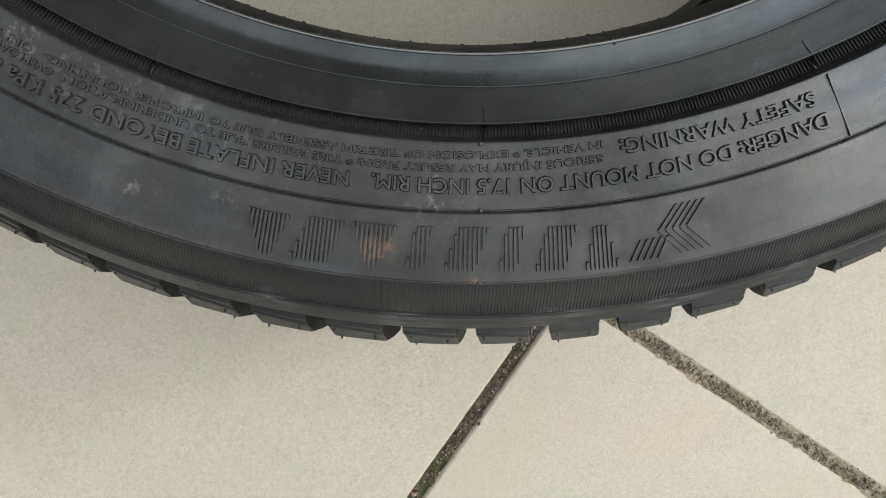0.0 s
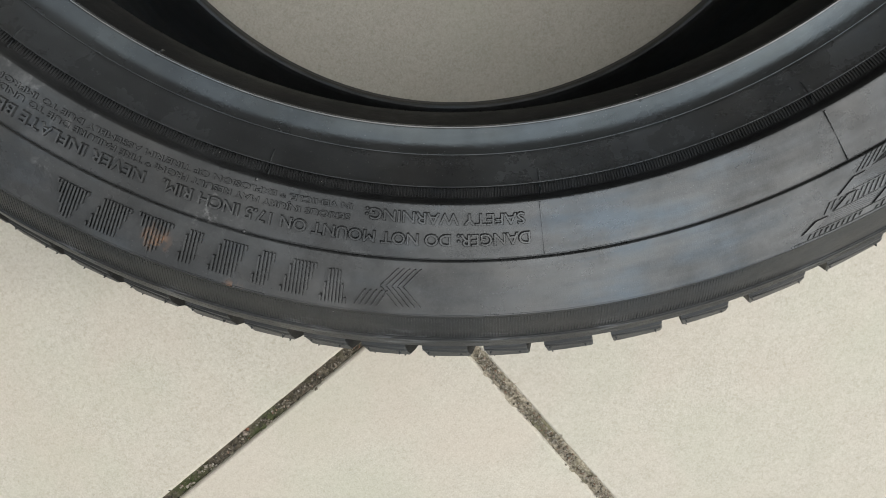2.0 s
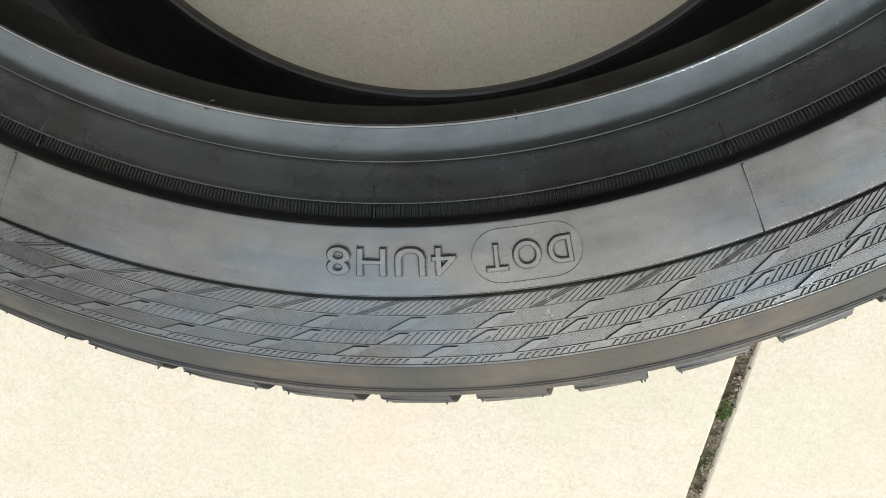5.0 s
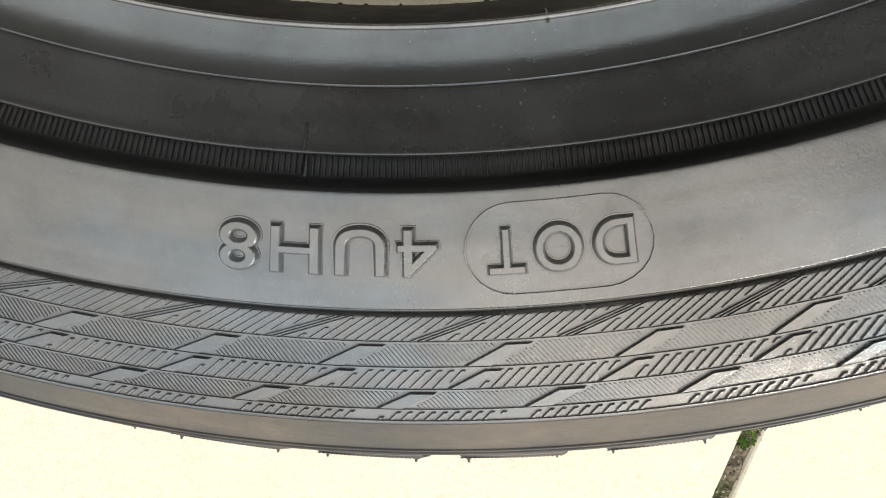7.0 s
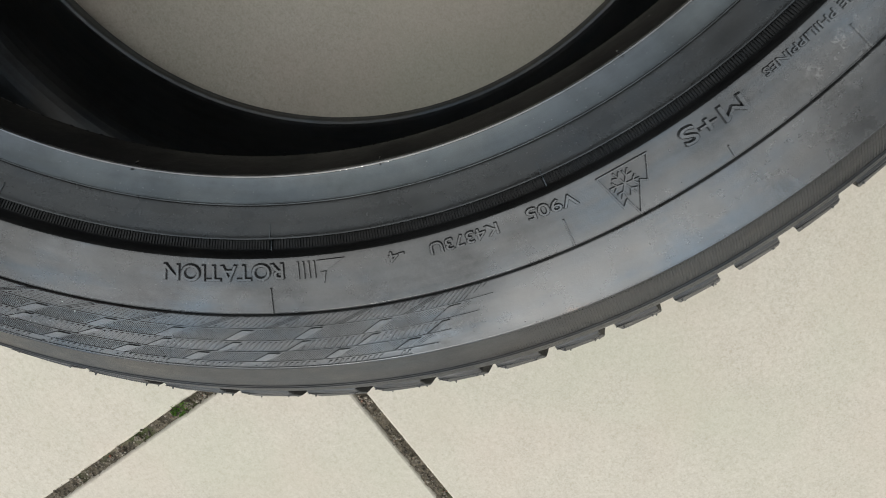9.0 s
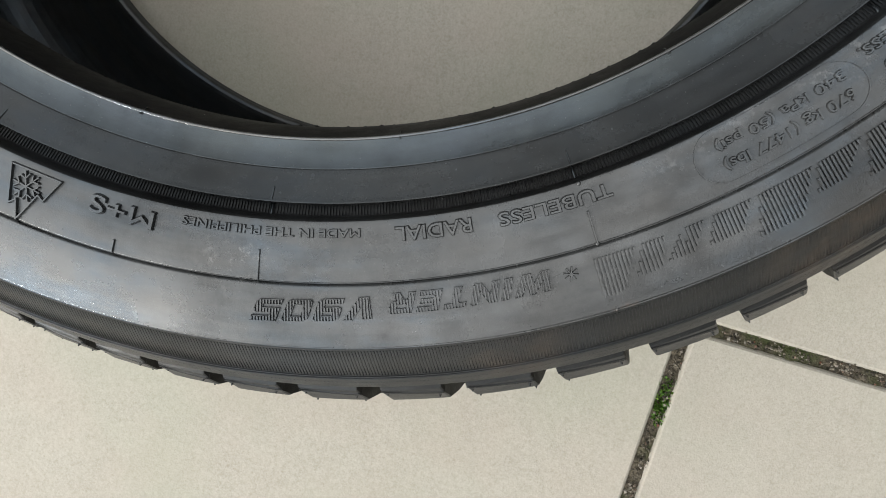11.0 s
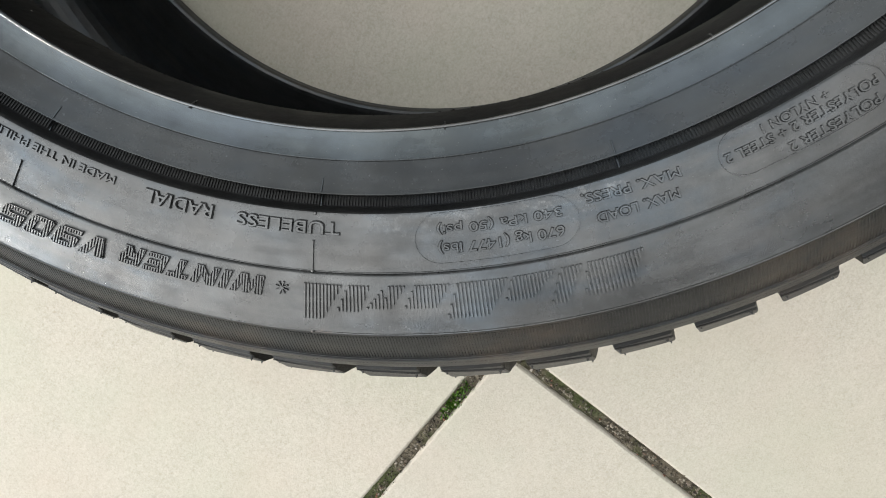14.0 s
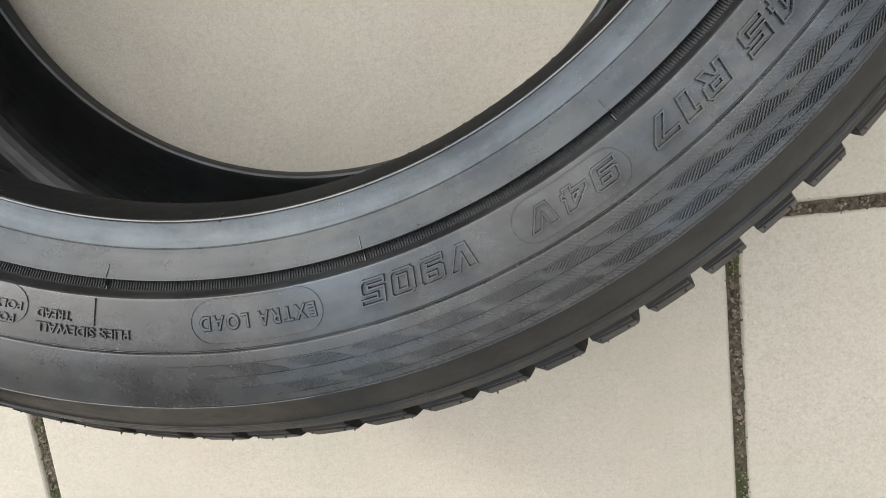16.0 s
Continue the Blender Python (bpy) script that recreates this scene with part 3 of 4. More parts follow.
for i, a in enumerate(GAPS):
    b = GAPS[(i + 1) % len(GAPS)]
    if b < a:
        b += 360
    part("tread_block", block(a, b, 0.0, 0.42, 3.2), tyre)
    part("tread_block", block(a, b, 0.0, 0.42, 3.2, True), tyre)
    part("centre_block", block(a + 2.9, b + 2.9, 0.50, 0.94, 5.0), tyre)
    part("centre_block", block(a + 2.9, b + 2.9, 0.50, 0.94, 5.0, True), tyre)
    knurls += rope(a, b)
    for d in (a + 1.15, b - 1.05):
        hairs.append((d, 0.04 if d == a + 1.15 else 0.075, random.uniform(0.0003, 0.0009)))
        if random.random() < 0.45:
            hairs.append((d + 0.35, 0.16, random.uniform(0.0003, 0.0011)))
verts, faces = [], []
for d, f, ln in hairs:
    r, z = along(CROWN, f)
    x, y, _ = ring_point(r, d, 0)
    o = Vector((math.cos(radians(d)), math.sin(radians(d)), 0.5)).normalized()
    side_v = Vector((-o.y, o.x, 0)).normalized()
    upv = o.cross(side_v)
    n = len(verts)
    root = Vector((x, y, z)) - o * 0.0005
    for s, w in ((0, 0.0008), (0.5, 0.0004), (1.0, 0.00018)):
        for k in range(5):
            an = k * 2 * math.pi / 5
            verts.append(root + o * (ln + 0.0005) * s + side_v * w * math.cos(an) + upv * w * math.sin(an))
    for s in range(2):
        faces += [(n + s * 5 + k, n + s * 5 + (k + 1) % 5, n + s * 5 + 5 + (k + 1) % 5, n + s * 5 + 5 + k) for k in range(5)]
    faces.append(tuple(n + 10 + k for k in range(5)))
part_verts, part_faces = [], []


def pip(c, u, v, w):
    """A small six-cornered bump with the half axes u, v, w."""
    n = len(part_verts)
    part_verts.extend((c + u, c - u, c + v, c - v, c + w, c - w))
    part_faces.extend((n + i, n + j, n + k) for i, j, k in ((0, 2, 4), (2, 1, 4), (1, 3, 4), (3, 0, 4), (2, 0, 5), (1, 2, 5), (3, 1, 5), (0, 3, 5)))


for r, z, d in knurls:
    o = Vector((math.cos(radians(d)), math.sin(radians(d)), 0))
    tang = Vector((-o.y, o.x, 0))
    slope = (o * 0.5 + Vector((0, 0, -0.85))).normalized()
    pip(Vector(ring_point(r, d, z)), (tang * 0.6 + slope * 0.8).normalized() * 0.0008, (tang * 0.8 - slope * 0.6).normalized() * 0.0004, (o * 0.85 + Vector((0, 0, 0.5))) * 0.0002)
part("knurled_edging", mesh_from("knurled_edging", part_verts, part_faces, M_TREAD), tyre, kind="stuff")
part_verts, part_faces = [], []
for k in range(240):
    d = k * 1.5 + random.uniform(-0.2, 0.2)
    o = Vector((math.cos(radians(d)), math.sin(radians(d)), 0))
    pip(Vector(ring_point(0.2124, d, 0.1899)), o * random.uniform(0.0003, 0.0007), Vector((-o.y, o.x, 0)) * random.uniform(0.0006, 0.0016), Vector((0, 0, 0.0005)))
part("toe_flash", mesh_from("toe_flash", part_verts, part_faces, M_SHADED), toe, kind="stuff")
part("rubber_hairs", mesh_from("rubber_hairs", verts, faces, M_TREAD), tyre, kind="stuff")

# ---- herringbone zones of the sidewall ----
ROWS = [0.2609, 0.2657, 0.2702, 0.2743, 0.2781, 0.2804]


def herringbone(d_start, d_end, lean, name, high, low, fine_pitch, edge, period=5.3, phases=(0, 0, 0, 0, 0), broad=1.0, tilt=-0.42, inner=1.0, raised=True):
    """Rows of slanted bars between d_start and d_end (at the inner row), divided by flat diagonal strips."""
    strips, coarse, fine, lines = [], [], [], []
    lean_all = lean
    k0 = int((d_end - d_start) / period) + 4
    for row in range(5):
        r1, r2 = ROWS[row] + 0.0003, ROWS[row + 1] - 0.0003
        lean = lean_all * (inner if row == 0 else 1.0)
        s1 = lean * (r1 - ROWS[0])
        sk = lean * (r2 - r1)
        lo, hi = d_start + s1, d_end + s1
        dd = lo
        while dd < hi - 0.6:
            lines.append((quad(r2 + 0.0002 - edge / 2, r2 + 0.0002 + edge / 2, dd, min(dd + 0.80, hi)), edge))
            dd += 0.75
        cuts = [d_start + phases[row] + k * period + s1 for k in range(-2, k0)]
        width = broad if row in (1, 3) else 0.7
        for c in cuts:
            if raised and lo <= c and c + width <= hi + 0.3:
                if row == 0:
                    strips += [(quad(r1, r2, c + o, c + o + 0.16, sk), 0.0005) for o in (0.0, 0.27, 0.54)]
                elif row < 4:
                    strips.append((quad(r1, r2, c, c + width, sk), 0.0006))
        pitch = 0.40 if row in (0, 2, 4) else fine_pitch
        sign = 0.5 if row in (0, 2, 4) else tilt
        n = int((hi - lo) / pitch)
        for i in range(n):
            d = lo + i * pitch
            main = row in (0, 2, 4)
            free = []
            for k in range(11):
                t = k / 10
                p = d + pitch * 0.28 + sk * sign * t
                free.append(all(not (c + sk * t - pitch * 0.45 < p < c + sk * t + width + pitch * 0.45) for c in cuts) and lo + sk * t < p < hi + sk * t)
            k = 0
            while k < 11:
                if not free[k]:
                    k += 1
                    continue
                k2 = k
                while k2 + 1 < 11 and free[k2 + 1]:
                    k2 += 1
                if k2 - k >= 2:
                    ta, tb = k / 10, k2 / 10
                    ra, rb = r1 + (r2 - r1) * ta, r1 + (r2 - r1) * tb
                    da = d + sk * sign * ta
                    (coarse if main else fine).append((quad(ra, rb, da, da + pitch * 0.55, sk * sign * (tb - ta)), high if main else low))
                k = k2 + 1
    part("strip_relief", bar_mesh(name, strips, M_STRIP), sidewall, kind="stuff")
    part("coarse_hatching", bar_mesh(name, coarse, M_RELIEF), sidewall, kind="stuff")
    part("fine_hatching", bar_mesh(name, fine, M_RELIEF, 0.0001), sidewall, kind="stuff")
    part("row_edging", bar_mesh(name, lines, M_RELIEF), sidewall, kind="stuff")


herringbone(-99.3, -16.2, -390, "herringbone", 0.00038, 0.00019, 0.165, 0.0003, 5.05, (2.75, 0.3, 1.3, 0.3, 0.3), 1.0, -0.42, 1.55)
herringbone(84.8, 158.0, 600, "herringbone_mirrored", 0.00010, 0.0007, 0.32, 0.0005, 4.9, (2, 4.9, 1, 3.5, 0), 0.9, -0.52, 1.0, False)


# ---- writing ----
def glyphs(text, spacing=1.0, fine=3):
    """Triangles of a text, its width set to 1 and its capitals' height to 1."""
    cu = bpy.data.curves.new("text", "FONT")
    cu.body, cu.size, cu.resolution_u, cu.space_character = text, 1.0, fine, spacing
    ob = bpy.data.objects.new("text", cu)
    scene.collection.objects.link(ob)
    bpy.context.view_layer.update()
    me = bpy.data.meshes.new_from_object(ob.evaluated_get(bpy.context.evaluated_depsgraph_get()))
    bm = bmesh.new()
    bm.from_mesh(me)
    bmesh.ops.remove_doubles(bm, verts=bm.verts, dist=1e-5)
    bpy.data.objects.remove(ob)
    bpy.data.curves.remove(cu)
    bpy.data.meshes.remove(me)
    for v in bm.verts:
        v.co.y /= 0.72
    x1, x2 = min(v.co.x for v in bm.verts), max(v.co.x for v in bm.verts)
    for v in bm.verts:
        v.co.x = (v.co.x - x1) / (x2 - x1)
    return bm


def writing(text, d1, d2, r1, r2, r1b=None, lift=0.0012, spacing=1.0):
    """Raised letters from angle d1 on to d2, their feet at r1 (r1b at the end), their heads r2 - r1 further out."""
    lift = min(lift, 0.24 * (r2 - r1))
    bm = glyphs(text, spacing, 8 if r2 - r1 > 0.005 else 3)
    r1b = r1 if r1b is None else r1b

    def place(u, v, h):
        r = r1 + (r1b - r1) * u + (r2 - r1) * v
        return ring_point(r, d1 + (d2 - d1) * u, top(r) + h)

    verts, faces = [], []
    bm.verts.index_update()
    n = len(bm.verts)
    # the sides slope down to a fine line of flash round the foot
    arc, up = math.radians(abs(d2 - d1)) * r1, r2 - r1
    slope, flash = min(0.075 * up, 0.00055), 0.00022 if up > 0.006 else 0.00006
    feet = [[0.0, 0.0] for _ in bm.verts]
    for e in bm.edges:
        if len(e.link_faces) == 1:
            p, q = e.verts[0], e.verts[1]
            c = e.link_faces[0].calc_center_median()
            dx, dy = (q.co.x - p.co.x) * arc, (q.co.y - p.co.y) * up
            nx, ny = dy, -dx
            if nx * (c.x - p.co.x) * arc + ny * (c.y - p.co.y) * up > 0:
                nx, ny = -nx, -ny
            ln = math.hypot(nx, ny) or 1.0
            for v in (p, q):
                feet[v.index][0] += nx / ln
                feet[v.index][1] += ny / ln
    feet = [(fx / (math.hypot(fx, fy) or 1.0), fy / (math.hypot(fx, fy) or 1.0)) for fx, fy in feet]
    rings = [(0.0, lift), (slope * 0.35, lift * 0.8), (slope, 0.00012), (slope + flash, 0.00016), (slope + 1.8 * flash, -0.0002)]
    for out, h in rings:
        verts += [place(v.co.x + fx * out / arc, v.co.y + fy * out / up, h) for v, (fx, fy) in zip(bm.verts, feet)]
    faces = [tuple(v.index for v in f.verts) for f in bm.faces]
    for e in bm.edges:
        if len(e.link_faces) == 1:
            a, b = e.verts[0].index, e.verts[1].index
            faces += [(a + k * n, b + k * n, b + k * n + n, a + k * n + n) for k in range(len(rings) - 1)]
    bm.free()
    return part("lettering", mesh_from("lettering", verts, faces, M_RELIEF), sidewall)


def stripes(tris, d1, d2, r1, r2, pitch, lift, r1b=None, name="striped_lettering", thick=0.0, grow=0.0):
    """Shapes, given as triangles in a unit box, filled with fine radial bars."""
    r1b = r1 if r1b is None else r1b
    count = max(1, int(abs(d2 - d1) / pitch))
    bars = []
    for i in range(count):
        u = (i + 0.5) / count
        spans = []
        for t in tris:
            for w in (u - thick, u, u + thick) if thick else (u,):
                ys = []
                for (xa, ya), (xb, yb) in ((t[0], t[1]), (t[1], t[2]), (t[2], t[0])):
                    if (xa - w) * (xb - w) < 0:
                        ys.append(ya + (yb - ya) * (w - xa) / (xb - xa))
                if len(ys) == 2 and abs(ys[0] - ys[1]) > 0.01:
                    spans.append((min(ys), max(ys)))
        spans.sort()
        merged = []
        for lo, hi in spans:
            if merged and lo <= merged[-1][1] + 0.02:
                merged[-1][1] = max(hi, merged[-1][1])
            else:
                merged.append([lo, hi])
        d = d1 + (d2 - d1) * u
        base = r1 + (r1b - r1) * u
        for lo, hi in merged:
            lo, hi = lo - grow, hi + grow
            bars.append((quad(base + (r2 - r1) * lo, base + (r2 - r1) * hi, d - pitch * 0.36, d + pitch * 0.36), lift))
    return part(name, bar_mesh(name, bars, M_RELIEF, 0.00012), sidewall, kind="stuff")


BLOCK = {}
SX, SY, CUT = 0.30, 0.22, 0.12  # stroke widths across and up, and the cut of the corners


def block_letter(char, width, *loops):
    BLOCK[char] = (width, loops)


block_letter("0", 1, [(CUT, 0), (1 - CUT, 0), (1, CUT), (1, 1 - CUT), (1 - CUT, 1), (CUT, 1), (0, 1 - CUT), (0, CUT)], [(SX, SY), (1 - SX, SY), (1 - SX, 1 - SY), (SX, 1 - SY)])
block_letter("1", 0.62, [(0.32, 0), (1, 0), (1, 1), (0, 1), (0, 1 - SY), (0.32, 1 - SY)])
block_letter("2", 1, [(0, 0), (1, 0), (1, SY), (0.35, SY), (0.35, 0.4), (1 - CUT, 0.4), (1, 0.5), (1, 1 - CUT), (1 - CUT, 1), (0, 1), (0, 1 - SY), (1 - SX, 1 - SY), (1 - SX, 0.6), (CUT, 0.6), (0, 0.5)])
block_letter("4", 1.05, [(0.58, 0), (0.9, 0), (0.9, 0.2), (1, 0.2), (1, 0.4), (0.9, 0.4), (0.9, 1), (0.55, 1), (0, 0.4), (0, 0.2), (0.58, 0.2)], [(0.32, 0.4), (0.58, 0.4), (0.58, 0.7)])
block_letter("5", 1, [(0, 0), (1 - CUT, 0), (1, CUT), (1, 0.5), (1 - CUT, 0.6), (SX, 0.6), (SX, 1 - SY), (1, 1 - SY), (1, 1), (0, 1), (0, 0.39), (1 - SX, 0.39), (1 - SX, SY), (0, SY)])
block_letter("7", 1, [(0.25, 0), (0.6, 0), (1, 1 - SY), (1, 1), (0, 1), (0, 1 - SY), (0.65, 1 - SY)])
block_letter("9", 1, [(0, 0), (1 - CUT, 0), (1, CUT), (1, 1 - CUT), (1 - CUT, 1), (CUT, 1), (0, 1 - CUT), (0, 0.45), (CUT, 0.38), (1 - SX, 0.38), (1 - SX, SY), (0, SY)], [(SX, 0.58), (1 - SX, 0.58), (1 - SX, 1 - SY), (SX, 1 - SY)])
block_letter("/", 0.9, [(0, 0), (0.35, 0), (1, 1), (0.65, 1)])
block_letter("E", 0.95, [(0, 0), (1, 0), (1, SY), (SX, SY), (SX, 0.39), (0.9, 0.39), (0.9, 0.61), (SX, 0.61), (SX, 1 - SY), (1, 1 - SY), (1, 1), (0, 1)])
block_letter("I", 0.36, [(0, 0), (1, 0), (1, 1), (0, 1)])
block_letter("N", 1.1, [(0, 0), (0.28, 0), (0.28, 0.6), (0.72, 0), (1, 0), (1, 1), (0.72, 1), (0.72, 0.4), (0.28, 1), (0, 1)])
block_letter("R", 1, [(0, 0), (SX, 0), (SX, 0.34), (0.45, 0.34), (0.68, 0), (1, 0), (0.78, 0.36), (1 - CUT, 0.4), (1, 0.5), (1, 1 - CUT), (1 - CUT, 1), (0, 1)], [(SX, 0.56), (1 - SX, 0.56), (1 - SX, 1 - SY), (SX, 1 - SY)])
block_letter("T", 0.95, [(0.33, 0), (0.67, 0), (0.67, 1 - SY), (1, 1 - SY), (1, 1), (0, 1), (0, 1 - SY), (0.33, 1 - SY)])
block_letter("V", 1.1, [(0.32, 0), (0.68, 0), (1, 1), (0.68, 1), (0.5, 0.36), (0.32, 1), (0, 1)])
block_letter("W", 1.5, [(0.12, 0), (0.36, 0), (0.5, 0.5), (0.64, 0), (0.88, 0), (1, 1), (0.79, 1), (0.73, 0.45), (0.59, 1), (0.41, 1), (0.27, 0.45), (0.21, 1), (0, 1)])


def block_text(text, shear, space=0.30):
    """Closed loops of angular block letters, the whole text one unit wide and high."""
    loops, x = [], 0.0
    for char in text:
        if char == " ":
            x += 0.55
            continue
        width, shapes = BLOCK[char]
        loops += [[(x + px * width + shear * py, py) for px, py in shape] for shape in shapes]
        x += width + space
    span = max(p[0] for loop in loops for p in loop)
    return [[(px / span, py) for px, py in loop] for loop in loops]


def block_outline(text, d1, d2, r1, r2, shear=0.22, w=0.0009, lift=0.0014):
    """Raised outlines of block letters."""
    arc, up = math.radians(abs(d2 - d1)) * r1, r2 - r1
    bars = []
    for loop in block_text(text, shear):
        for p, q in zip(loop, loop[1:] + loop[:1]):
            ax, ay, bx, by = p[0] * arc, p[1] * up, q[0] * arc, q[1] * up
            ln = math.hypot(bx - ax, by - ay)
            tx, ty = (bx - ax) / ln * w / 2, (by - ay) / ln * w / 2
            pts = [(ax - tx - ty, ay - ty + tx), (bx + tx - ty, by + ty + tx), (bx + tx + ty, by + ty - tx), (ax - tx + ty, ay - ty - tx)]
            bars.append(([(r1 + y, d1 + (d2 - d1) * x / arc) for x, y in pts], lift))
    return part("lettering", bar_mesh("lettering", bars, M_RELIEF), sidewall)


def block_stripes(text, d1, d2, r1, r2, r1b=None, shear=0.3, pitch=0.2, lift=0.0008):
    """Block letters filled with fine radial bars."""
    r1b = r1 if r1b is None else r1b
    loops, bars = block_text(text, shear, 0.22), []
    count = int(abs(d2 - d1) / pitch)
    for i in range(count):
        u = (i + 0.5) / count
        ys = sorted(a[1] + (b[1] - a[1]) * (u - a[0]) / (b[0] - a[0]) for loop in loops for a, b in zip(loop, loop[1:] + loop[:1]) if (a[0] - u) * (b[0] - u) < 0)
        base, d = r1 + (r1b - r1) * u, d1 + (d2 - d1) * u
        for lo, hi in zip(ys[::2], ys[1::2]):
            if hi - lo > 0.04:
                bars.append((quad(base + (r2 - r1) * lo, base + (r2 - r1) * hi, d - pitch * 0.36, d + pitch * 0.36), lift))
    # a thin rim round every letter
    arc, up, w = math.radians(abs(d2 - d1)) * r1, r2 - r1, 0.00032
    for loop in loops:
        for p, q in zip(loop, loop[1:] + loop[:1]):
            ax, ay, bx, by = p[0] * arc, p[1] * up, q[0] * arc, q[1] * up
            ln = math.hypot(bx - ax, by - ay)
            tx, ty = (bx - ax) / ln * w / 2, (by - ay) / ln * w / 2
            pts = [(ax - tx - ty, ay - ty + tx), (bx + tx - ty, by + ty + tx), (bx + tx + ty, by + ty - tx), (ax - tx + ty, ay - ty - tx)]
            bars.append(([(r1 + (r1b - r1) * x / arc + y, d1 + (d2 - d1) * x / arc) for x, y in pts], lift * 1.1))
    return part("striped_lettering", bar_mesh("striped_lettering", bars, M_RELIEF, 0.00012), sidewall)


def fan(pts):
    return [[pts[0], pts[i], pts[i + 1]] for i in range(1, len(pts) - 1)]


def capsule(d1, d2, rc, half, w=0.00042, lift=0.0004):
    """A fine raised frame with rounded ends, between two angles round the radius rc, and the stippled field in it."""
    arc = math.radians(d2 - d1) * rc
    path = []
    for i in range(13):
        a = -math.pi / 2 + math.pi * i / 12
        path.append((arc / 2 - half + half * math.cos(a), half * math.sin(a)))
    for k in range(1, 9):
        path.append(((arc / 2 - half) * (1 - k / 4.5), half))
    for i in range(13):
        a = math.pi / 2 + math.pi * i / 12
        path.append((-arc / 2 + half + half * math.cos(a), half * math.sin(a)))
    for k in range(1, 9):
        path.append((-(arc / 2 - half) * (1 - k / 4.5), -half))
    verts, faces, n = [], [], len(path)
    for x, y in path:
        s = 1 - w / half
        for f, h in ((1.0, -0.0002), (1.0 - w * 0.25 / half, lift), (s + w * 0.25 / half, lift), (s, -0.0002)):
            xx = math.copysign(max(abs(x) - (1 - f) * half * abs(math.copysign(1, x)) * (abs(y) < half * 0.999 or 0), 0), x)
            r = rc + y * f
            verts.append(ring_point(r, (d1 + d2) / 2 + math.degrees(xx / rc), top(r) + h))
    for i in range(n):
        j = (i + 1) % n
        faces += [(i * 4 + k, j * 4 + k, j * 4 + k + 1, i * 4 + k + 1) for k in range(3)]
    part("capsule_frame", mesh_from("capsule_frame", verts, faces, M_RELIEF), sidewall)
    verts, faces = [], []
    for f in (0.97, 0.8, 0.6, 0.4, 0.2, 0.02):
        for x, y in path:
            x2 = math.copysign(min(abs(x), arc / 2 - half) + max(abs(x) - (arc / 2 - half), 0) * f, x)
            verts.append(ring_point(rc + y * f, (d1 + d2) / 2 + math.degrees(x2 / rc), top(rc + y * f) + 0.00008))
    for k in range(5):
        faces += [(k * n + i, k * n + (i + 1) % n, k * n + n + (i + 1) % n, k * n + n + i) for i in range(n)]
    part("capsule_field", mesh_from("capsule_field", verts, faces, M_STIPPLE, True), sidewall, "stippled rubber field")


# warning text in three rows
writing("DANGER: DO NOT MOUNT ON 17.5 INCH RIM.", -124.4, -152.7, 0.2519, 0.2559)
writing("NEVER INFLATE BEYOND 275 KPa &", -154.1, -176.4, 0.2522, 0.2562, 0.2537)
writing("SAFETY WARNING:", -124.7, -137.1, 0.2454, 0.2492, 0.2443)
writing("SERIOUS INJURY MAY RESULT FROM: * TIRE FAILURE DUE TO UNDERINFLATION", -138.3, -172.1, 0.2474, 0.2494, 0.2493)
writing("OVERLOAD", -172.8, -176.6, 0.2495, 0.2515)
writing("IN VEHICLE. * EXPLOSION OF TIRE/RIM ASSEMBLY DUE TO IMPROPER MOUNTING-", -138.2, -173.7, 0.2438, 0.2457, 0.2466)
writing("ONLY", -174.5, -176.8, 0.2467, 0.2486)

# maker's mark as plain striped shapes
WEDGE = fan([(0.32, 0), (0.68, 0), (1, 1), (0, 1)])
PEAK = fan([(0, 0), (1, 0), (0.62, 1), (0.38, 1)])
SLANT = fan([(0, 0), (0.7, 0), (1, 1), (0.3, 1)])
for shape, d1, d2, rise in ((WEDGE, -137.9, -139.9, 0.2664), (SLANT, -140.2, -142.8, 0.2655), (SLANT, -143.3, -144.9, 0.2650), (SLANT, -145.4, -148.1, 0.2648),
                            (SLANT, -148.7, -150.3, 0.2650), (PEAK, -150.9, -153.6, 0.2653), (SLANT, -154.0, -157.0, 0.2657), (PEAK, -157.2, -159.7, 0.2664)):
    stripes(shape, d1, d2, rise, rise + 0.0125, 0.25, 0.0010, name="striped_mark")
chev = []
for k in range(5):
    o = k * 0.42
    chev.append((quad(0.2640, 0.2706, -132.5 - o, -132.68 - o, -1.25), 0.0007))
    chev.append((quad(0.2708, 0.2780, -133.75 - o, -133.93 - o, 1.25), 0.0007))
for k in range(5):
    chev.append((quad(0.2722, 0.2782, -134.9 - k * 0.40, -135.08 - k * 0.40, -0.7), 0.0007))
part("chevron_emblem", bar_mesh("chevron_emblem", chev, M_RELIEF), sidewall, "striped chevron emblem", "stuff")

# type approval code
capsule(-72.0, -65.35, 0.2511, 0.0073)
writing("DOT", -66.1, -71.1, 0.2478, 0.2549, lift=0.0009, spacing=1.3)
writing("4UH8", -72.95, -80.65, 0.2474, 0.2548, lift=0.0010, spacing=1.16)

# turning direction, mould number, snow mark
writing("ROTATION", -31.8, -41.1, 0.2436, 0.2489, 0.2446, lift=0.0009)
for k in range(4):
    part("arrow_bar", bar_mesh("arrow_bar", [(quad(0.2433, 0.2492, -30.75 + k * 0.42, -30.55 + k * 0.42), 0.0008)], M_RELIEF), sidewall)
arrow = [([(0.2433, -29.2), (0.2471, -29.0), (0.2471, -28.47), (0.2433, -26.85)], 0.0008), ([(0.2470, -29.0), (0.2512, -28.80), (0.2512, -28.70), (0.2470, -28.47)], 0.00079)]
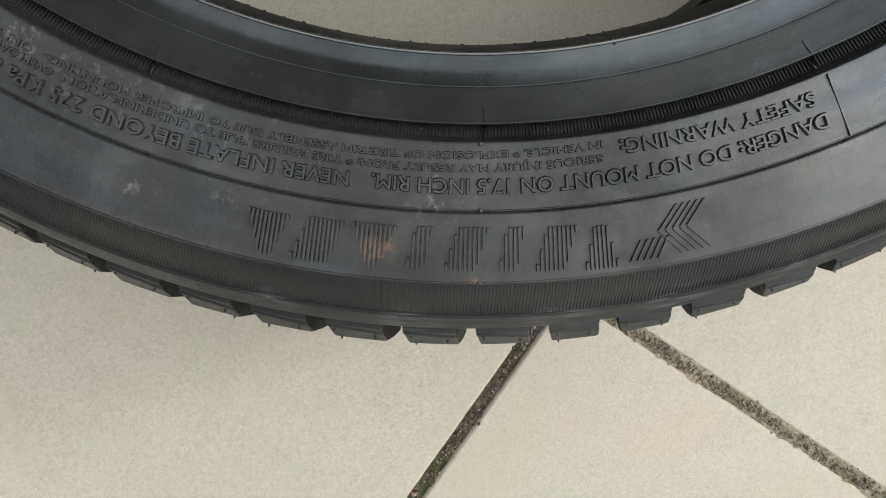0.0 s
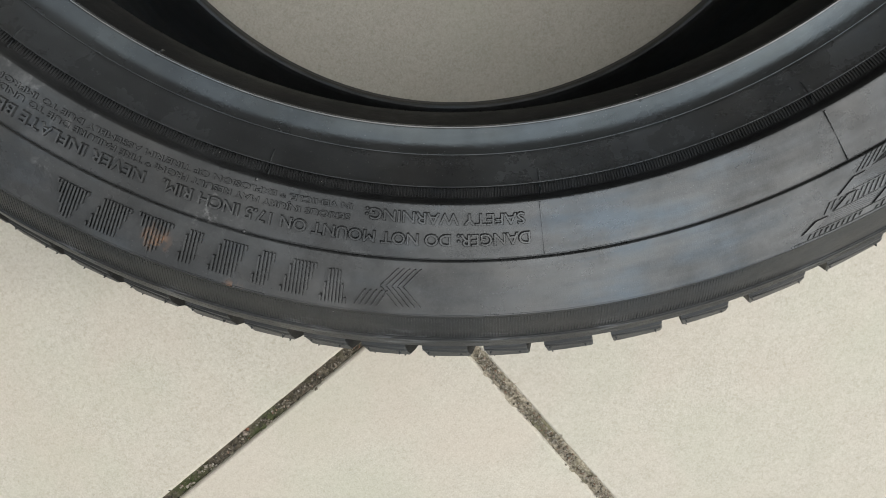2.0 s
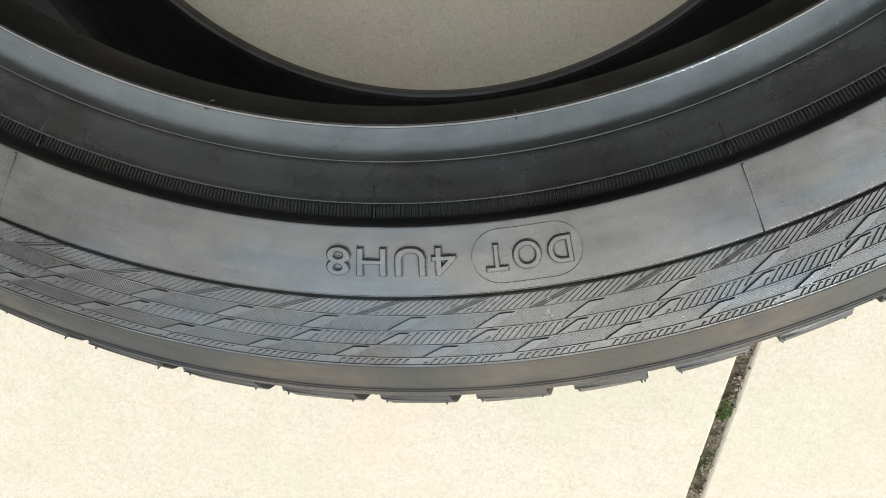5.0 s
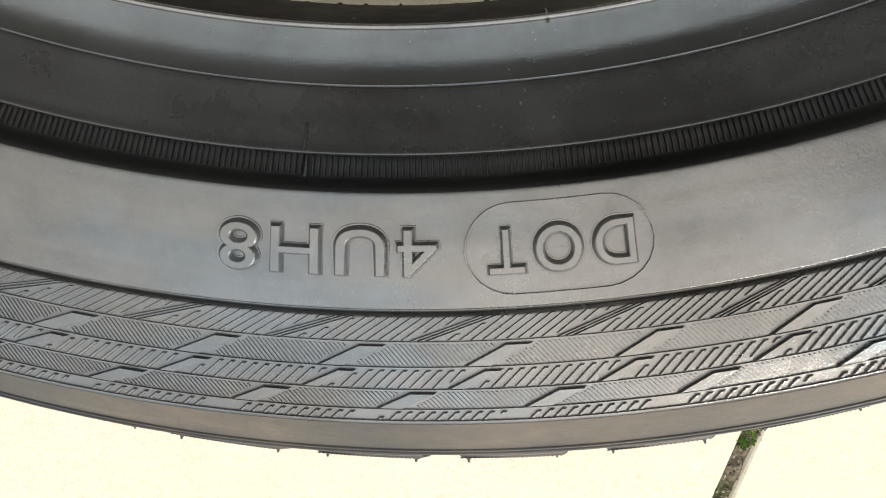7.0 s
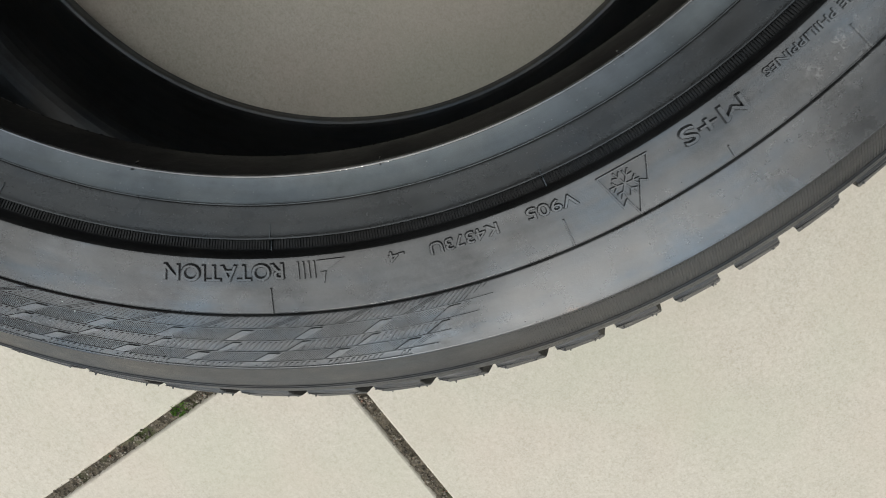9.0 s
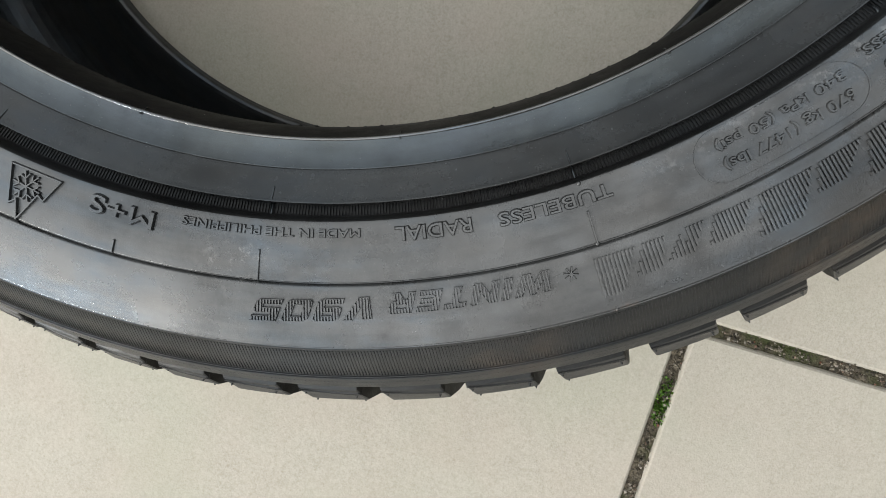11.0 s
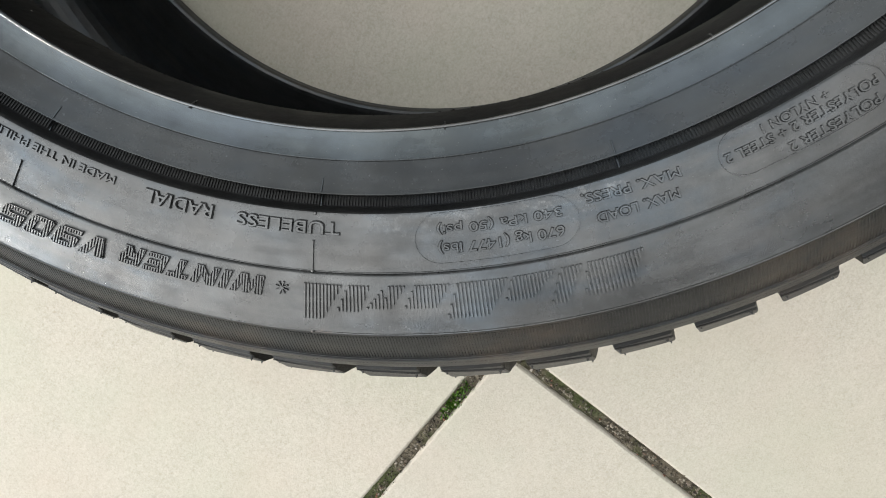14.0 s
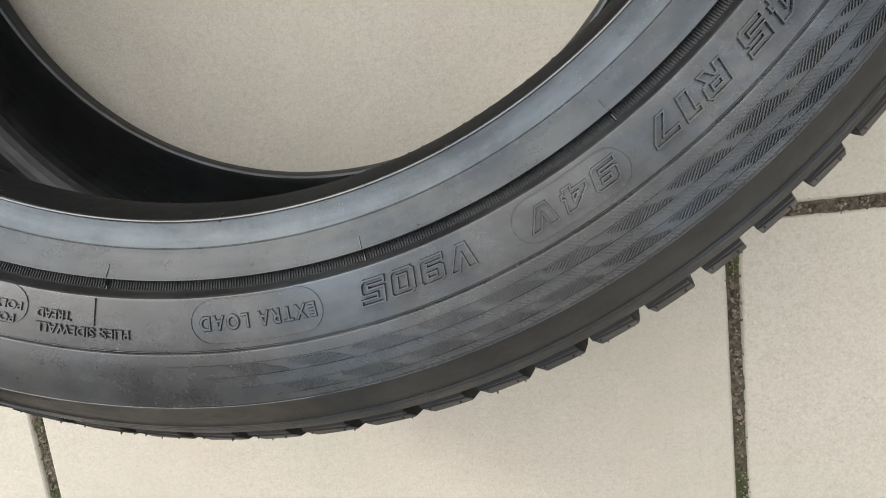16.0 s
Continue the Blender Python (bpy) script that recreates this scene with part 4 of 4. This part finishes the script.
part("arrow_head", bar_mesh("arrow_head", arrow, M_RELIEF), sidewall, "moulded arrow head for the turning direction")
writing("-4", -22.4, -23.6, 0.2444, 0.2478)
writing("K4373U", -15.1, -20.4, 0.2442, 0.2479, 0.2446)
writing("V905", -9.0, -12.8, 0.2448, 0.2486, 0.2438)


def stroke(p, q, w, lift):
    """A raised bar of the width w between two points (radius, degrees)."""
    k = radians(1) * p[0]
    a, b = Vector((p[1] * k, p[0])), Vector((q[1] * k, q[0]))
    t = (b - a).normalized() * (w / 2)
    o = Vector((-t.y, t.x))
    return [(c.y, c.x / k) for c in (a - t + o, b + t + o, b + t - o, a - t - o)], lift


# a mountain with three peaks, the middle one highest
peaks = [(0.2444 + up, -7.2 + 3.9 * f) for f, up in ((0.0, 0.0), (1.0, 0.0), (0.80, 0.0074), (0.68, 0.0062), (0.43, 0.0156), (0.32, 0.0098), (0.21, 0.0116))]
edges = [stroke(p, q, 0.0008, 0.0010 + 0.00002 * k) for k, (p, q) in enumerate(zip(peaks, peaks[1:] + peaks[:1]))]
FLAKE = Vector((radians(-5.58) * 0.2494, 0.2494))
for k in range(6):
    a = k * math.pi / 3 + 0.1
    arm = Vector((math.cos(a), math.sin(a)))
    runs = [(FLAKE, FLAKE + arm * 0.0045)] + [(FLAKE + arm * 0.0024, FLAKE + arm * 0.0024 + Vector((math.cos(b), math.sin(b))) * 0.0018) for b in (a - 0.85, a + 0.85)]
    for n, (p, q) in enumerate(runs):
        edges.append(stroke((p.y, math.degrees(p.x / 0.2494)), (q.y, math.degrees(q.x / 0.2494)), 0.0008, 0.0009 + 0.00002 * (k % 3) + 0.00006 * n))
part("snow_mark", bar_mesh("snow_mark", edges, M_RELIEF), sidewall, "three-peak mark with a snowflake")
writing("M+S", 4.0, -0.8, 0.2452, 0.2506, 0.2443)

# plain rows round the far side
writing("MADE IN THE PHILIPPINES", 18.9, 6.0, 0.2442, 0.2467)
writing("RADIAL", 26.7, 21.4, 0.2444, 0.2486)
writing("TUBELESS", 36.3, 28.6, 0.2448, 0.2487)
block_stripes("V905", 19.9, 11.4, 0.2645, 0.2712, 0.2662)
block_stripes("WINTER", 31.3, 20.5, 0.2639, 0.2701)
star = []
for k in range(4):
    a = k * math.pi / 4 + 0.3
    x, y = 0.0023 * math.cos(a), 0.0023 * math.sin(a)
    px, py = -0.00036 * math.sin(a), 0.00036 * math.cos(a)
    star.append(([(0.2668 + yy, 32.3 + math.degrees(xx / 0.266)) for xx, yy in ((x + px, y + py), (-x + px, -y + py), (-x - px, -y - py), (x - px, y - py))], 0.0008 + k * 0.00003))
part("star_mark", bar_mesh("star_mark", star, M_RELIEF), sidewall)
for foot1, foot2, head1, head2, r2 in ((56.7, 53.0, 55.5, 52.5, 0.2750), (52.7, 51.3, 51.3, 50.3, 0.2754), (51.0, 48.1, 49.2, 47.4, 0.2721), (47.8, 44.4, 46.2, 43.5, 0.2758),
                                       (43.9, 41.5, 42.8, 40.7, 0.2720), (40.9, 39.5, 39.8, 38.1, 0.2720), (38.4, 36.9, 37.7, 36.1, 0.2732), (36.5, 33.8, 35.1, 33.8, 0.2762)):
    d1, d2 = max(foot1, head1), min(foot2, head2)
    slab_shape = fan([((d1 - d) / (d1 - d2), v) for d, v in ((foot1, 0), (foot2, 0), (head2, 1), (head1, 1))])
    stripes(slab_shape, d1, d2, 0.2643, r2, 0.24, 0.0009, name="striped_mark")
capsule(41.7, 53.3, 0.2503, 0.0079)
writing("670 kg (1477 lbs)", 52.1, 43.4, 0.2519, 0.2550)
writing("340 kPa (50 psi)", 52.2, 43.4, 0.2463, 0.2491)
writing("MAX. LOAD", 59.9, 54.4, 0.2510, 0.2540)
writing("MAX. PRESS.", 60.4, 53.7, 0.2455, 0.2484, 0.2445)
capsule(62.9, 73.9, 0.2487, 0.0070)
writing("POLYESTER 2", 72.9, 67.1, 0.2521, 0.2549)
writing("POLYESTER 2 + STEEL 2", 73.4, 63.3, 0.2474, 0.2502)
writing("+ NYLON 1", 70.6, 66.1, 0.2440, 0.2466)
writing("PLIES: SIDEWALL", 82.3, 74.7, 0.2528, 0.2561)
writing("TREAD", 77.5, 74.7, 0.2480, 0.2512)
capsule(87.3, 98.0, 0.2503, 0.0079)
writing("EXTRA LOAD", 97.4, 88.1, 0.2484, 0.2534, lift=0.0006, spacing=1.3)
block_outline("V905", 110.6, 101.0, 0.2462, 0.2542)
capsule(113.5, 123.2, 0.2508, 0.0074)
block_outline("94V", 122.4, 114.7, 0.2472, 0.2546)
block_outline("225/45 R17", 149.0, 125.0, 0.2470, 0.2548)

# ---- pavement ----
ground_me = mesh_from("ground", [(-60, -60, -0.012), (60, -60, -0.012), (60, 60, -0.012), (-60, 60, -0.012)], [(0, 1, 2, 3)], M_SOIL)
tagged(new("ground", ground_me), "dark soil bed under the paving", kind="structure")
pavement = tagged(new("pavement"), "beige square concrete paving slabs with mossy joints", kind="structure")
X_LINES = [-0.2400 + 0.504 * (k) for k in range(-5, 7)]
Y_LINES = [-0.2435 + 0.502 * (k) for k in range(-5, 7)]


def line_x(i, j):
    """The x of joint i beside row j."""
    return {(5, 4): -0.239, (5, 6): -0.241, (6, 4): 0.265, (6, 6): 0.265, (6, 5): 0.265}.get((i, j), X_LINES[i])


def line_y(j, i):
    return {(5, 4): -0.244, (5, 6): -0.243, (6, 6): 0.256, (6, 4): 0.270, (6, 5): 0.260}.get((j, i), Y_LINES[j])


def slab(x1, x2, y1, y2):
    j, c, dz = 0.0042, 0.0022, random.uniform(-0.0008, 0.0002)
    verts = []
    for inset, z in ((j, -0.05), (j, -c + dz), (j + c * 0.4, -c * 0.35 + dz), (j + c, dz)):
        verts += [(x1 + inset, y1 + inset, z), (x2 - inset, y1 + inset, z), (x2 - inset, y2 - inset, z), (x1 + inset, y2 - inset, z)]
    faces = [(12, 13, 14, 15)]
    for k in range(3):
        faces += [(k * 4 + a, k * 4 + (a + 1) % 4, k * 4 + 4 + (a + 1) % 4, k * 4 + 4 + a) for a in range(4)]
    return mesh_from("paving_slab", verts, faces, M_SLAB)


for i in range(len(X_LINES) - 1):
    for j in range(len(Y_LINES) - 1):
        part("paving_slab", slab(line_x(i, j), line_x(i + 1, j), line_y(j, i), line_y(j + 1, i)), pavement)

# joint filling: a soil bed, loose grit and cushions of moss
joints = []
for j, sgn in ((4, -1), (6, 1)):
    for i in (5, 6):
        x = line_x(i, j)
        y0 = line_y(5 if sgn < 0 else 6, i - 1)
        joints.append(((x, y0 - sgn * 0.08), (x, y0 + sgn * 0.45)))
for i, sgn in ((4, -1), (6, 1)):
    for j in (5, 6):
        y = line_y(j, i)
        x0 = line_x(5 if sgn < 0 else 6, 5)
        joints.append(((x0 - sgn * 0.08, y), (x0 + sgn * 0.45, y)))
rng = np.random.default_rng(4)
bv, bf, sv, sf, gv, gf, mv, mf, pv, pf = [], [], [], [], [], [], [], [], [], []
OCTA = [(1, 0, 0), (-1, 0, 0), (0, 1, 0), (0, -1, 0), (0, 0, 1), (0, 0, -1)]
OCTF = [(0, 2, 4), (2, 1, 4), (1, 3, 4), (3, 0, 4), (2, 0, 5), (1, 2, 5), (3, 1, 5), (0, 3, 5)]
for a, b in joints:
    a, b = Vector((*a, 0)), Vector((*b, 0))
    t = (b - a).normalized()
    s = Vector((-t.y, t.x, 0))
    ln = (b - a).length
    n = int(ln / 0.004)
    # one joint is filled to the top with pale sand
    sandy = a.x < 0 and a.y < -0.1 and abs(t.y) > 0.5
    bed, bed_faces = (sv, sf) if sandy else (bv, bf)
    start = len(bed)
    for k in range(n + 1):
        p = a + t * (ln * k / n)
        for w in (-0.006, -0.003, 0.0, 0.003, 0.006):
            h = -0.0030 + 0.0028 * noise.noise(Vector((p.x * 160, p.y * 160, w * 300))) + 0.0016 * noise.noise(p * 35)
            bed.append(p + s * w + Vector((0, 0, h + (0.0016 if sandy else 0.0))))
    for k in range(n):
        for q in range(4):
            bed_faces.append((start + k * 5 + q, start + k * 5 + q + 1, start + k * 5 + q + 6, start + k * 5 + q + 5))
    for _ in range(int(ln * (450 if sandy else 1300))):
        p = a + t * rng.uniform(0, ln) + s * rng.normal(0, 0.0022)
        size = rng.uniform(0.0004, 0.0013) * (1.7 if rng.random() < 0.06 else 1.0)
        z = -0.0022 + rng.uniform(-0.001, 0.0015) + 0.0016 * noise.noise(p * 35)
        turn = Euler(rng.uniform(0, 6.28, 3)).to_matrix()
        m0 = len(gv)
        sc = rng.uniform(0.6, 1.2, 3)
        gv += [p + Vector((0, 0, z)) + turn @ Vector((o[0] * size * sc[0], o[1] * size * sc[1], o[2] * size * sc[2])) for o in OCTA]
        gf += [tuple(m0 + q for q in f) for f in OCTF]
    # pale clumps of grit
    at = 0.0
    while at < ln:
        at += rng.uniform(0.008, 0.028)
        for _ in range(int(rng.integers(6, 26)) * (5 if sandy else 1)):
            p = a + t * (at + rng.normal(0, 0.009 if sandy else 0.0022)) + s * rng.normal(0.0006, 0.0022 if sandy else 0.0018)
            size, m0 = rng.uniform(0.0005, 0.0013), len(pv)
            turn = Euler(rng.uniform(0, 6.28, 3)).to_matrix()
            sc = rng.uniform(0.6, 1.2, 3)
            z = (-0.0004 if sandy else -0.0012) + rng.uniform(-0.001, 0.001)
            pv += [p + Vector((0, 0, z)) + turn @ Vector((o[0] * size * sc[0], o[1] * size * sc[1], o[2] * size * sc[2])) for o in OCTA]
            pf += [tuple(m0 + q for q in f) for f in OCTF]
    for _ in range(int(ln * 6500)):
        p = a + t * rng.uniform(0, ln)
        grow = noise.noise(p * 17 + Vector((3, 1, 7))) + 0.45 * noise.noise(p * 60) + (1.5 if 0.303 < p.x < 0.334 and p.y > 0.2 and abs(s.y) > 0.5 else 0.0) + (0.3 if p.x > 0.2 and p.y < -0.2 else 0.0)
        if grow < 0.80:
            continue
        p = p + s * rng.normal(0, 0.0022)
        base = p + Vector((0, 0, -0.0032))
        tilt = Vector((rng.normal(0, 0.5), rng.normal(0, 0.5), 1.0)).normalized() * rng.uniform(0.0025, 0.0052)
        sd = Vector((rng.normal(), rng.normal(), 0)).normalized() * rng.uniform(0.0005, 0.0011)
        m0 = len(mv)
        mv += [base - sd, base + sd, base + tilt * 0.6 + sd * 0.9, base + tilt, base + tilt * 0.6 - sd * 0.9]
        mf += [(m0, m0 + 1, m0 + 2, m0 + 3, m0 + 4)]
part("joint_soil", mesh_from("joint_soil", bv, bf, M_SOIL, True), pavement, kind="stuff")
part("joint_sand", mesh_from("joint_sand", sv, sf, M_SAND, True), pavement, kind="stuff")
part("joint_grit", mesh_from("joint_grit", gv, gf, M_GRIT), pavement, kind="stuff")
part("pale_grit", mesh_from("pale_grit", pv, pf, M_PALE), pavement, kind="stuff")
part("joint_moss", mesh_from("joint_moss", mv, mf, M_MOSS), pavement, kind="stuff")

# ---- unseen walls, added to block sky light and darken reflections ----
M_UNSEEN_WALL = Mat("unseen_wall_grey", 0.9)
M_UNSEEN_WALL.color(M_UNSEEN_WALL.mix(M_UNSEEN_WALL.noise(3, 5), (0.045, 0.043, 0.04), (0.07, 0.066, 0.06)))
M_UNSEEN_WALL.bump(M_UNSEEN_WALL.noise(120, 4), 0.4, 0.004)
M_UNSEEN_WALL = M_UNSEEN_WALL.m


def box_at(name, label, turn, a1, a2, b1, b2, z1, z2):
    """A box in a frame turned about the tyre by degrees (a: away from the tyre, b: along the wall)."""
    u = Vector((math.cos(radians(turn)), math.sin(radians(turn)), 0))
    w = Vector((-u.y, u.x, 0))
    v = [u * a + w * b + Vector((0, 0, z)) for z in (z1, z2) for a, b in ((a1, b1), (a2, b1), (a2, b2), (a1, b2))]
    f = [(0, 3, 2, 1), (4, 5, 6, 7)] + [(a, (a + 1) % 4, (a + 1) % 4 + 4, a + 4) for a in range(4)]
    return tagged(new(name, mesh_from(name, v, f, M_UNSEEN_WALL)), label, kind="structure")


# made-up walls out of view, set where the rubber should reflect dark
box_at("unseen_wall_back", "unseen dark grey wall added to darken reflections, back", 110, 2.6, 2.9, -5.0, 3.2, -0.05, 3.6)
box_at("unseen_wall_side", "unseen dark grey wall added to darken reflections, side", 42, 1.9, 2.2, -0.6, 0.95, -0.05, 3.05)
box_at("unseen_wall_left", "unseen dark grey wall added to darken reflections, left", 180, 3.2, 3.4, -3.1, 1.6, -0.05, 2.6)
